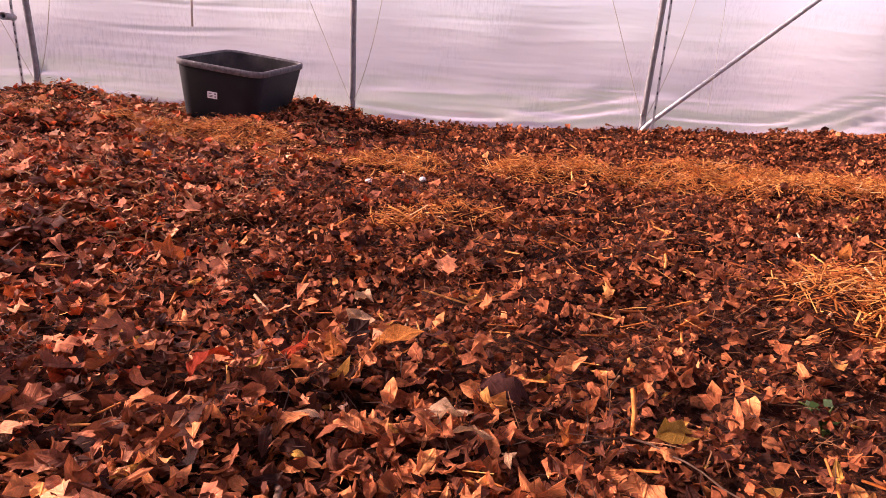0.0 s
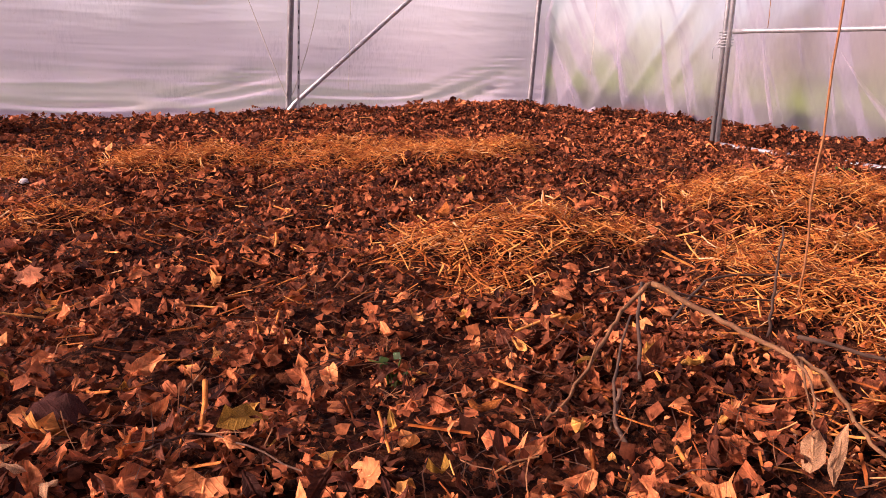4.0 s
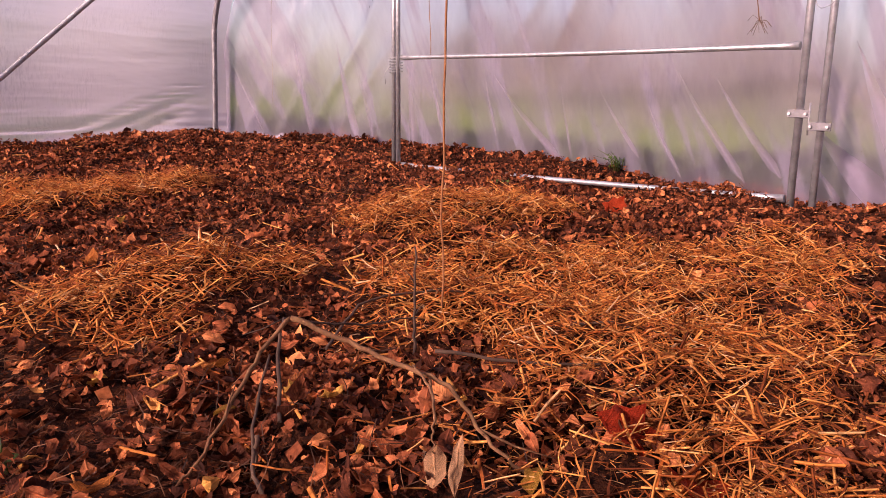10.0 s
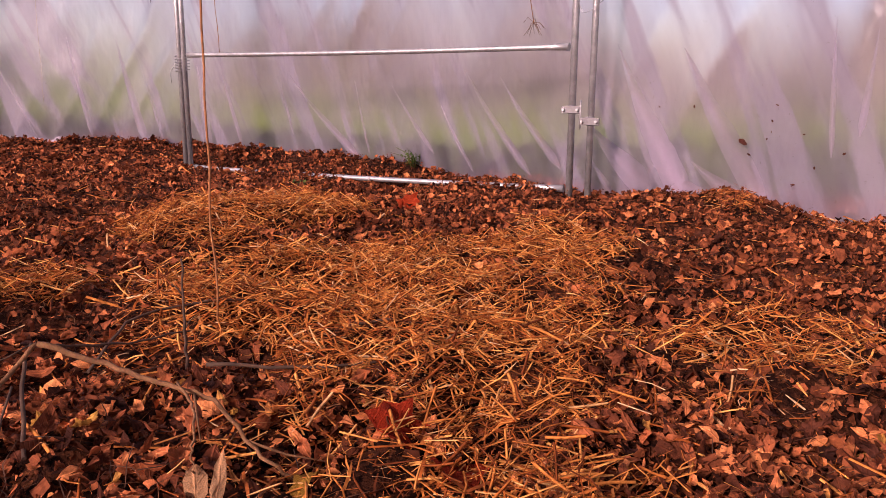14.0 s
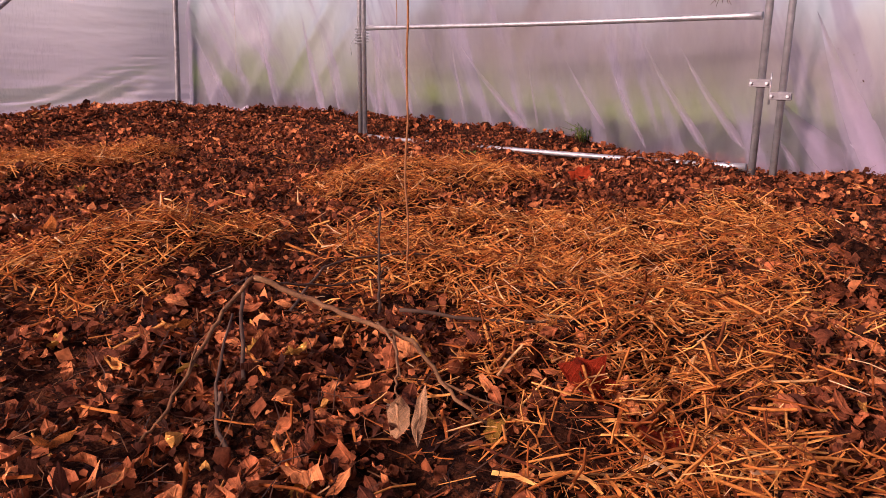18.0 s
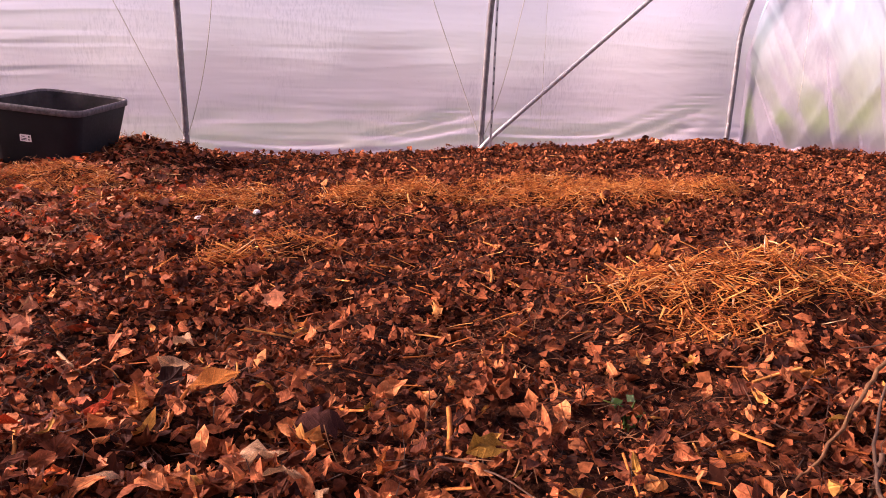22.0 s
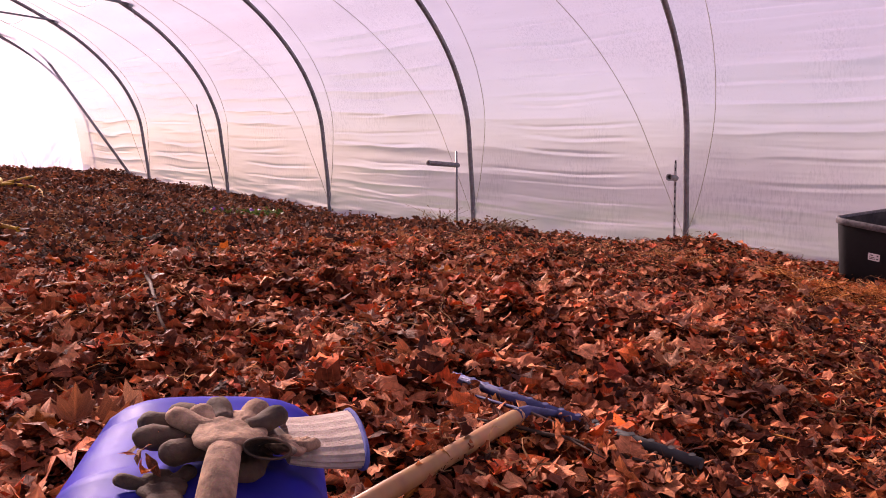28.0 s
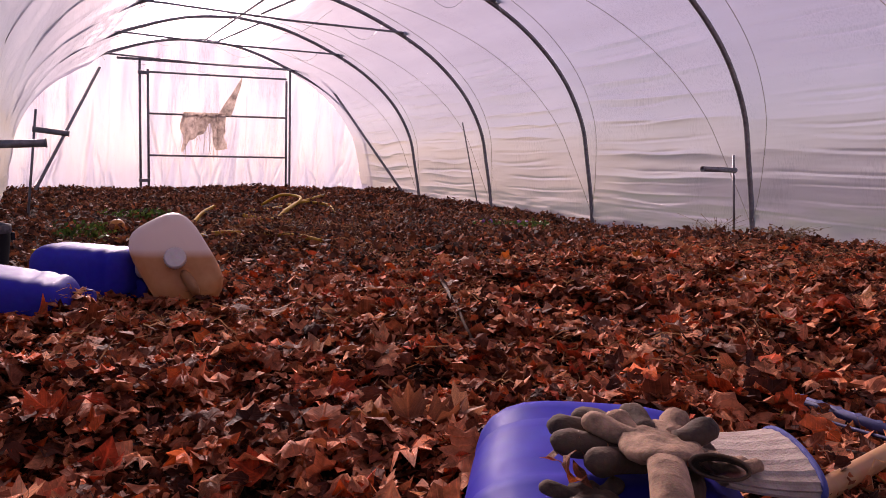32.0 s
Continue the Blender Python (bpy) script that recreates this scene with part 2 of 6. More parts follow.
def foil(name, tint, clear=0.25, streak=(1.0, 1.0, 1.0), streak_scale=3.0, dirt=(0.35, 0.3, 0.25), dirt_amount=0.3, blur=0.9, sheen=0.035, slant=0.0):
    """Milky polythene: light from outside spreads through it, things close behind show blurred."""
    m, nd, ln, out = material(name)
    tr = nd.new("ShaderNodeBsdfTranslucent")
    df = nd.new("ShaderNodeBsdfDiffuse")
    gl = nd.new("ShaderNodeBsdfGlossy")
    rf = nd.new("ShaderNodeBsdfRefraction")
    rf.inputs["IOR"].default_value, rf.inputs["Roughness"].default_value = 1.1, blur
    rf.inputs["Color"].default_value = (0.97, 0.94, 0.97, 1)
    gl.inputs["Roughness"].default_value = 0.28
    big = noise_node(nd, ln, streak_scale, 4, 0.6, stretch=streak)
    spots = noise_node(nd, ln, 55, 2, 0.5)
    wash = ramp_node(nd, [(0.25, tuple(c * 0.92 for c in tint)), (0.75, tint)])
    ln.new(big.outputs["Fac"], wash.inputs["Fac"])
    speck = ramp_node(nd, [(0.69, (0, 0, 0)), (0.76, (1, 1, 1))])
    ln.new(spots.outputs["Fac"], speck.inputs["Fac"])
    sm = nd.new("ShaderNodeMath")
    sm.operation = "MULTIPLY"
    sm.inputs[1].default_value = dirt_amount
    ln.new(speck.outputs["Color"], sm.inputs[0])
    col = mix_colour(nd, ln, sm.outputs[0], wash.outputs["Color"], dirt)
    # dried drips: fine upright streaks in patches
    drip = noise_node(nd, ln, 9, 3, 0.7, stretch=(9.0, 9.0, 0.8))
    patch = noise_node(nd, ln, 1.7, 3, 0.6)
    gate = ramp_node(nd, [(0.46, (0, 0, 0)), (0.62, (1, 1, 1))])
    ln.new(patch.outputs["Fac"], gate.inputs["Fac"])
    streaks = ramp_node(nd, [(0.36, (0.80, 0.78, 0.82)), (0.52, (1, 1, 1)), (0.66, (1.06, 1.05, 1.06))])
    ln.new(drip.outputs["Fac"], streaks.inputs["Fac"])
    col = mix_colour(nd, ln, gate.outputs["Color"], col, mix_colour(nd, ln, 1.0, col, streaks.outputs["Color"], "MULTIPLY"))
    ln.new(col, tr.inputs["Color"])
    ln.new(col, df.inputs["Color"])
    fold = noise_node(nd, ln, 3, 3, 0.5, stretch=streak)
    nrm = bump_node(nd, ln, fold.outputs["Fac"], 0.3, 0.05)
    for s in (tr, df, gl, rf):
        ln.new(nrm, s.inputs["Normal"])
    vary = nd.new("ShaderNodeMapRange")
    vary.inputs["To Min"].default_value, vary.inputs["To Max"].default_value = clear * 0.5, clear * 1.5
    ln.new(big.outputs["Fac"], vary.inputs["Value"])
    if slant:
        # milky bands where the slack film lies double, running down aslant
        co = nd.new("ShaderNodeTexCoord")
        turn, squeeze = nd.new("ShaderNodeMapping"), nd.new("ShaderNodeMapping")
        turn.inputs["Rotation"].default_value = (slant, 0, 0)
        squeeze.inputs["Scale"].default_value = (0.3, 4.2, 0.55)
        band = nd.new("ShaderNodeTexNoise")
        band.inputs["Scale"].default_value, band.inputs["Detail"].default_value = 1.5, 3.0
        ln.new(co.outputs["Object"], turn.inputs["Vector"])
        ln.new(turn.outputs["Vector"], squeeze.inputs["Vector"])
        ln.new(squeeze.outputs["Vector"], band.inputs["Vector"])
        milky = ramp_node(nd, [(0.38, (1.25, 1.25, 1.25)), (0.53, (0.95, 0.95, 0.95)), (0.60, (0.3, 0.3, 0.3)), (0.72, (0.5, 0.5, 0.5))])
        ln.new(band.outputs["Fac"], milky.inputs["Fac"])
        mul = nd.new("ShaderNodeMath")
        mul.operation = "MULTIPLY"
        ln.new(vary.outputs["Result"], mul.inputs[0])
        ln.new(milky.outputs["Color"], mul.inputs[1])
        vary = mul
    m1, m2, m3 = (nd.new("ShaderNodeMixShader") for _ in range(3))
    m1.inputs[0].default_value = 0.38
    ln.new(tr.outputs[0], m1.inputs[1])
    ln.new(df.outputs[0], m1.inputs[2])
    ln.new(vary.outputs[0], m2.inputs[0])
    ln.new(m1.outputs[0], m2.inputs[1])
    ln.new(rf.outputs[0], m2.inputs[2])
    m3.inputs[0].default_value = sheen
    ln.new(m2.outputs[0], m3.inputs[1])
    ln.new(gl.outputs[0], m3.inputs[2])
    ln.new(m3.outputs[0], out.inputs["Surface"])
    return m


def leaf_veins(nd, ln):
    """Midrib and slanting side veins, from each leaf's own outline coordinates."""
    at = nd.new("ShaderNodeAttribute")
    at.attribute_name = "leaf"
    sx = nd.new("ShaderNodeSeparateXYZ")
    ln.new(at.outputs["Vector"], sx.inputs[0])

    def calc(op, a, b=0.0):
        n = nd.new("ShaderNodeMath")
        n.operation = op
        for k, val in enumerate((a, b)):
            if hasattr(val, "is_output"):
                ln.new(val, n.inputs[k])
            else:
                n.inputs[k].default_value = val
        return n.outputs[0]

    def step(val, lo, hi, top):
        n = nd.new("ShaderNodeMapRange")
        n.inputs["From Min"].default_value, n.inputs["From Max"].default_value = lo, hi
        n.inputs["To Min"].default_value, n.inputs["To Max"].default_value = top, 0.0
        ln.new(val, n.inputs["Value"])
        return n.outputs[0]

    ax = calc("ABSOLUTE", sx.outputs["X"])
    mid = step(ax, 0.012, 0.05, 0.9)
    side = calc("PINGPONG", calc("MULTIPLY", calc("SUBTRACT", sx.outputs["Y"], calc("MULTIPLY", ax, 0.9)), 5.0), 0.5)
    return calc("MAXIMUM", mid, step(side, 0.02, 0.13, 0.55))


def litter(name, stops, through=0.25, rough=0.7, relief=0.5, scale=60, per_object=False, gloss=0.3, veins=False):
    """Dead leaves and straw: each piece its own tone, with blotches, and a little light through it."""
    m, nd, ln, out = material(name)
    if per_object:
        src = nd.new("ShaderNodeObjectInfo").outputs["Random"]
    else:
        src = nd.new("ShaderNodeNewGeometry").outputs["Random Per Island"]
    r = ramp_node(nd, stops)
    ln.new(src, r.inputs["Fac"])
    blot = noise_node(nd, ln, scale, 4, 0.65)
    tone = ramp_node(nd, [(0.32, (0.32, 0.29, 0.28)), (0.64, (1.3, 1.25, 1.2))])
    ln.new(blot.outputs["Fac"], tone.inputs["Fac"])
    col = mix_colour(nd, ln, 0.85, r.outputs["Color"], tone.outputs["Color"], "MULTIPLY")
    rib = None
    if veins:
        rib = leaf_veins(nd, ln)
        col = mix_colour(nd, ln, rib, col, mix_colour(nd, ln, 1.0, col, (1.55, 1.5, 1.4), "MULTIPLY"))
    b = nd.new("ShaderNodeBsdfPrincipled")
    b.inputs["Roughness"].default_value = rough
    b.inputs["Specular IOR Level"].default_value = gloss
    ln.new(col, b.inputs["Base Color"])
    nrm = bump_node(nd, ln, blot.outputs["Fac"], relief, 0.006)
    vein = noise_node(nd, ln, scale * 5, 3, 0.7)
    b2 = nd.new("ShaderNodeBump")
    b2.inputs["Strength"].default_value, b2.inputs["Distance"].default_value = relief, 0.0015
    ln.new(vein.outputs["Fac"], b2.inputs["Height"])
    ln.new(nrm, b2.inputs["Normal"])
    last = b2.outputs["Normal"]
    if veins:
        b3 = nd.new("ShaderNodeBump")
        b3.inputs["Strength"].default_value, b3.inputs["Distance"].default_value = 0.6, 0.003
        ln.new(rib, b3.inputs["Height"])
        ln.new(last, b3.inputs["Normal"])
        last = b3.outputs["Normal"]
    ln.new(last, b.inputs["Normal"])
    t = nd.new("ShaderNodeBsdfTranslucent")
    ln.new(col, t.inputs["Color"])
    mx = nd.new("ShaderNodeMixShader")
    mx.inputs[0].default_value = through
    ln.new(b.outputs[0], mx.inputs[1])
    ln.new(t.outputs[0], mx.inputs[2])
    ln.new(mx.outputs[0], out.inputs["Surface"])
    return m


def soil_material():
    """Leaf mould: small rotted flakes of many browns over black earth, with damp dark patches."""
    m, nd, ln, out = material("leaf_mould_soil")
    b = nd.new("ShaderNodeBsdfPrincipled")
    big = noise_node(nd, ln, 1.6, 4, 0.6)
    mid = noise_node(nd, ln, 24, 6, 0.7)
    fine = noise_node(nd, ln, 150, 4, 0.7)
    co = nd.new("ShaderNodeTexCoord")
    warp = nd.new("ShaderNodeVectorMath")
    warp.operation = "MULTIPLY_ADD"
    warp.inputs[1].default_value = (0.03, 0.03, 0.03)
    ln.new(mid.outputs["Color"], warp.inputs[0])
    ln.new(co.outputs["Object"], warp.inputs[2])
    cols, heights = [], []
    for sc, stops in ((130, [(0.0, (0.009, 0.0035, 0.0025)), (0.5, (0.04, 0.013, 0.007)), (0.85, (0.13, 0.04, 0.018)), (1.0, (0.3, 0.1, 0.04))]),
                      (62, [(0.0, (0.008, 0.003, 0.0025)), (0.55, (0.034, 0.011, 0.006)), (0.88, (0.1, 0.032, 0.015)), (1.0, (0.22, 0.07, 0.03))])):
        v = nd.new("ShaderNodeTexVoronoi")
        v.inputs["Scale"].default_value = sc
        v.inputs["Randomness"].default_value = 1.0
        ln.new(warp.outputs[0], v.inputs["Vector"])
        sx = nd.new("ShaderNodeSeparateXYZ")
        ln.new(v.outputs["Color"], sx.inputs[0])
        r = ramp_node(nd, stops)
        ln.new(sx.outputs["X"], r.inputs["Fac"])
        cols.append(r.outputs["Color"])
        heights.append(sx.outputs["Y"])
    pick = ramp_node(nd, [(0.42, (0, 0, 0)), (0.56, (1, 1, 1))])
    ln.new(mid.outputs["Fac"], pick.inputs["Fac"])
    c = mix_colour(nd, ln, pick.outputs["Color"], cols[0], cols[1])
    damp = ramp_node(nd, [(0.38, (0.5, 0.48, 0.48)), (0.56, (1, 1, 1))])
    ln.new(big.outputs["Fac"], damp.inputs["Fac"])
    c = mix_colour(nd, ln, 1.0, c, damp.outputs["Color"], "MULTIPLY")
    ln.new(c, b.inputs["Base Color"])
    b.inputs["Roughness"].default_value = 0.9
    b.inputs["Specular IOR Level"].default_value = 0.05
    n1 = bump_node(nd, ln, mid.outputs["Fac"], 1.0, 0.03)
    for h, st, d in ((heights[1], 0.8, 0.01), (heights[0], 0.7, 0.006), (fine.outputs["Fac"], 0.8, 0.005)):
        b2 = nd.new("ShaderNodeBump")
        b2.inputs["Strength"].default_value, b2.inputs["Distance"].default_value = st, d
        ln.new(h, b2.inputs["Height"])
        ln.new(n1, b2.inputs["Normal"])
        n1 = b2.outputs["Normal"]
    ln.new(n1, b.inputs["Normal"])
    ln.new(b.outputs[0], out.inputs["Surface"])
    return m


SOIL = soil_material()
STEEL = plain("galvanised_steel", (0.36, 0.36, 0.38), (0.58, 0.58, 0.6), 0.42, 0.75, 30, 0.2, 0.001)
STEEL_DULL = plain("weathered_tube", (0.15, 0.14, 0.155), (0.28, 0.27, 0.285), 0.5, 0.6, 25, 0.25, 0.001)
FOIL_SIDE = foil("side_polythene", (0.63, 0.56, 0.65), 0.22, (0.25, 2.2, 2.2), 1.2, blur=0.5)
FOIL_FOLD = foil("doubled_polythene", (0.55, 0.475, 0.58), 0.75, (1.0, 1.0, 1.0), 4.0, sheen=0.0)
FOIL_CREASE = foil("creased_polythene", (0.8, 0.70, 0.785), 0.0, (1.0, 1.0, 1.0), 4.0, sheen=0.01)
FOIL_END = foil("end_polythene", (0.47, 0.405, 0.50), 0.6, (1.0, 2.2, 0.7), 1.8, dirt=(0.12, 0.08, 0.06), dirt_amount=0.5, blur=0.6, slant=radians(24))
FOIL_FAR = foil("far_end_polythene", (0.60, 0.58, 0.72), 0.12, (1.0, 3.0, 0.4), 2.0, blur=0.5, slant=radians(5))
ROPE = plain("pale_cord", (0.42, 0.36, 0.33), (0.6, 0.54, 0.5), 0.85, 0, 60, 0.5, 0.002)
TWINE = plain("orange_baler_twine", (0.20, 0.07, 0.022), (0.38, 0.15, 0.05), 0.8, 0, 80, 0.5, 0.002)
BLACK = plain("black_recycled_plastic", (0.004, 0.004, 0.006), (0.010, 0.009, 0.012), 0.6, 0, 7, 0.15, 0.001, spec=0.22)
RIM_GREY = plain("scuffed_grey_rim", (0.05, 0.045, 0.05), (0.17, 0.15, 0.16), 0.7, 0, 40, 0.2, 0.001, spec=0.3)
DUSTY = plain("dusty_black_plastic", (0.012, 0.011, 0.012), (0.06, 0.05, 0.05), 0.85, 0, 9, 0.2, 0.001, spec=0.2)
BLUE = plain("blue_polyethylene", (0.028, 0.025, 0.29), (0.055, 0.05, 0.42), 0.5, 0, 5, 0.12, 0.001, spec=0.03)
MILKY = plain("milky_polyethylene", (0.55, 0.40, 0.30), (0.72, 0.58, 0.46), 0.38, 0, 3.0, 0.1, 0.001, sub=0.3)
WOOD = plain("ash_wood", (0.28, 0.12, 0.045), (0.46, 0.23, 0.09), 0.5, 0, 6, 0.2, 0.001, (1, 1, 0.06))
BLUE_STEEL = plain("blue_painted_steel", (0.03, 0.032, 0.10), (0.065, 0.07, 0.21), 0.7, 0.1, 25, 0.3, 0.001)
YELLOW = plain("yellow_hose_rubber", (0.34, 0.17, 0.01), (0.52, 0.30, 0.025), 0.8, 0, 9, 0.15, 0.001, spec=0.15)
RUBBER = plain("black_rubber_grip", (0.014, 0.013, 0.015), (0.035, 0.032, 0.034), 0.7, 0, 30, 0.3, 0.001)
GRASS_OUT = plain("meadow_grass", (0.09, 0.165, 0.014), (0.25, 0.34, 0.03), 0.9, 0, 0.5, 0.5, 0.05, fine=25)

# ---- the lie of the ground ----
# mounds: x, y, height, reach along x, reach along y
MOUNDS = [(-4.1, -0.45, 0.07, 0.5, 0.35), (-2.0, -2.35, 0.035, 0.7, 0.3), (-5.6, -1.2, 0.06, 1.2, 0.6), (-7.2, -0.7, 0.09, 0.9, 0.5),
          (-5.6, -3.1, 0.06, 0.8, 0.8), (-4.55, -4.2, 0.035, 0.5, 0.4), (-3.9, -3.85, -0.03, 0.35, 0.3), (-0.5, -0.6, 0.07, 0.7, 0.6), (-1.45, -3.6, 0.05, 0.45, 0.3), (-0.15, -4.75, 0.02, 0.3, 0.25),
          (-2.45, -3.75, 0.05, 0.35, 0.2), (-13.0, -2.3, 0.13, 2.2, 1.4), (-2.55, -4.4, 0.03, 0.3, 0.25), (-5.8, -0.3, 0.08, 0.35, 0.3), (-0.02, -2.5, 0.02, 0.25, 0.16),
          (-9.5, -3.8, 0.05, 1.4, 0.7), (-3.5, -5.1, -0.05, 0.8, 0.6), (-6.0, -5.0, -0.03, 0.7, 0.4)]


EDGE_X = [-16, -14.6, -13.2, -11.8, -10, -9.3, -8.5, -7.5, -7.0, -6.6, -6.2, -5.9, -5.6, -5.3, -4.9, -4.35, -3.95, -3.5, -3.0, -2.4, -2.05, -0.5, 0.4]
EDGE_Z = [0.0, 0.0, -0.09, -0.10, -0.15, -0.165, -0.13, -0.11, -0.14, -0.11, -0.115, -0.11, -0.07, -0.095, -0.085, -0.01, -0.065, -0.08, -0.06, -0.06, -0.03, -0.025, 0.0]


def ground_z(x, y):
    x, y = np.asarray(x, float), np.asarray(y, float)
    z = -0.1 + 0.07 * fade(-1.6, -0.2, y) * fade(0.6, -0.8, x)
    z = z + 0.03 * fade(-4.2, -5.6, x) + 0.03 * fade(-8, -13, x) + 0.10 * fade(0.1, 0.45, x) * fade(-4.2, -2.2, y) * fade(0.2, -0.9, y) - 0.025 * fade(-0.7, -0.35, x) * fade(0.2, 0.05, x) * fade(-1.7, -2.1, y) * fade(-4.5, -4.1, y)
    # the litter thins out towards the film
    z = z + fade(-2.0, -0.6, y) * np.interp(x, EDGE_X, EDGE_Z) - 0.055 * fade(0.0, 0.3, x) * fade(-0.5, -0.9, y)
    for mx, my, h, rx, ry in MOUNDS:
        z = z + h * np.exp(-(((x - mx) / rx) ** 2) - ((y - my) / ry) ** 2)
    z = z + (0.010 + 0.024 * fade(-3.9, -5.2, x)) * fractal(x * 4.3, y * 4.3, 13)
    z = z + 0.018 * fractal(x * 2.1, y * 2.1, 3) + 0.022 * fractal(x * 9, y * 9, 9)
    return z


# straw drifts: x, y, reach along x, reach along y, thickness of cover
STRAW = [(-1.45, -3.65, 0.45, 0.3, 1.0), (-1.9, -4.3, 0.55, 0.45, 0.9), (-1.2, -4.55, 0.45, 0.25, 0.9), (-2.5, -3.78, 0.4, 0.18, 1.0),
         (-2.2, -4.75, 0.55, 0.3, 0.85), (-2.1, -2.2, 0.6, 0.4, 0.95), (-2.95, -2.3, 0.45, 0.28, 0.72), (-3.8, -2.25, 0.5, 0.36, 0.66),
         (-4.5, -1.65, 0.55, 0.36, 0.78), (-3.5, -3.2, 0.3, 0.12, 0.75), (-0.35, -4.85, 0.3, 0.16, 0.5), (-1.9, -5.1, 0.5, 0.2, 0.7),
         (-1.5, -3.1, 0.3, 0.2, 0.3), (-5.3, -1.5, 0.6, 0.4, 0.4), (-2.7, -3.95, 0.2, 0.15, 0.6), (-1.85, -4.45, 0.75, 0.5, 0.75), (-2.35, -4.95, 0.4, 0.25, 0.6)]


def straw_cover(x, y):
    c = np.zeros(np.shape(x))
    for sx, sy, rx, ry, w in STRAW:
        c = np.maximum(c, w * np.exp(-((((x - sx) / rx) ** 2 + ((y - sy) / ry) ** 2)) ** 1.5))
    x, y = np.asarray(x), np.asarray(y)
    return fade(0.30, 0.78, c * (1.0 + 0.6 * fractal(x * 4.5, y * 4.5, 31) + 0.4 * bumps(x * 2.1, y * 2.6, 37)))


# bare dark mossy spots: x, y, reach
DARK = [(-3.52, -2.9, 0.22), (-3.1, -3.42, 0.3), (-3.17, -4.0, 0.22), (-4.05, -3.65, 0.35), (-2.2, -3.3, 0.35), (-3.95, -2.75, 0.3), (-3.85, -4.2, 0.25), (-2.85, -4.2, 0.2), (-2.82, -4.5, 0.2), (-3.1, -4.22, 0.34), (-3.0, -3.95, 0.28), (-4.15, -4.0, 0.28), (-4.4, -3.5, 0.3), (-3.42, -4.05, 0.14), (-1.2, -2.6, 0.5), (-2.75, -2.85, 0.3), (-1.45, -4.95, 0.32), (-1.8, -5.1, 0.25), (-1.0, -4.75, 0.38), (-2.95, -4.45, 0.3), (-2.7, -4.75, 0.22)]


def bare(x, y):
    c = np.zeros(np.shape(x))
    for dx, dy, r in DARK:
        c = np.maximum(c, np.exp(-((((x - dx) / r) ** 2 + ((y - dy) / (0.6 * r)) ** 2))))
    return c


def on_ground(x, y, lift=0.0):
    return (x, y, float(ground_z(x, y)) + lift)


# ---- floor of the tunnel ----
def build_floor():
    xs = np.concatenate([np.arange(-17.2, -8, 0.07), np.arange(-8, 1.61, 0.034)])
    ys = np.arange(-6.4, 1.0, 0.034)
    X, Y = np.meshgrid(xs, ys, indexing="ij")
    Z = ground_z(X, Y) + 0.016 * fractal(X * 17, Y * 17, 41, 2)
    Z = Z + 0.02 * straw_cover(X, Y)
    beyond = X - np.interp(Y, [-5.7, -5.2, -4.8, -4.1, -3.0, -2.0, 0.3], [-0.3, -0.22, 0.08, 0.3, 0.48, 0.54, 0.5])
    edge = fade(0.35, 0.9, Y) + fade(-5.75, -6.3, Y) + fade(0.1, 0.3, beyond) + fade(-16.5, -17.1, X)
    Z = Z - 0.45 * np.clip(edge, 0, 1)
    me = fast_mesh("floor", np.stack([X, Y, Z], -1).reshape(-1, 3), grid_faces(len(xs), len(ys)), SOIL, True)
    tagged(new("floor", me), "dark moist compost soil under leaf litter and straw", "floor", kind="structure")


build_floor()


def build_outside():
    bm = bmesh.new()
    bmesh.ops.create_grid(bm, x_segments=40, y_segments=40, size=600)
    for v in bm.verts:
        v.co.z = -0.34 - 0.0 * v.co.x
    part("ground", bm, GRASS_OUT, None)
    tagged(bpy.data.objects["ground"], "yellow-green meadow grass outside the tunnel", "ground", kind="structure")


build_outside()

def build_hedge(name, label, x0, x1, y0, y1, hi, n, mat, seed):
    """A ragged band of bushes and small trees outside: many small leaf sprays, denser low down."""
    rng = np.random.default_rng(seed)
    x, y = rng.uniform(x0, x1, n), rng.uniform(y0, y1, n)
    crown = hi * (0.55 + 0.45 * bumps(x * 0.35, y * 0.35, seed))
    z = -0.34 + crown * rng.random(n) ** 0.8
    size = rng.uniform(0.12, 0.4, n)
    ang, tilt = rng.uniform(0, 6.28, n), rng.uniform(-1, 1, n)
    du = np.stack([np.cos(ang), np.sin(ang), 0.4 * tilt], 1) * size[:, None]
    dv = np.stack([-np.sin(ang) * 0.3, np.cos(ang) * 0.3, 0.8 + 0 * ang], 1) * size[:, None]
    c = np.stack([x, y, z], 1)
    v = np.stack([c - du, c - dv * 0.6, c + du, c + dv], 1).reshape(-1, 3)
    faces = np.arange(4 * n).reshape(-1, 4)
    tagged(new(name, fast_mesh(name, v, faces, mat)), label, "hedge", kind="structure")


HEDGE_GREEN = plain("hedge_green", (0.02, 0.04, 0.008), (0.07, 0.10, 0.02), 0.9, 0, 0.8, 0.2, 0.02)
HEDGE_RUST = plain("autumn_foliage", (0.17, 0.145, 0.14), (0.32, 0.27, 0.26), 0.9, 0, 0.5, 0.2, 0.02)
build_hedge("hedge_low", "dark green low hedge outside the tunnel end", 0.75, 1.3, -7.0, 2.5, 0.22, 2200, HEDGE_GREEN, 91)
build_hedge("hedge_autumn", "rust coloured autumn bushes beyond the meadow", 14, 20, -26, 16, 5.0, 9000, HEDGE_RUST, 92)
build_hedge("hedge_side", "bare green bushes beyond the meadow", -30, 14, 22, 27, 3.0, 6000, HEDGE_GREEN, 93)

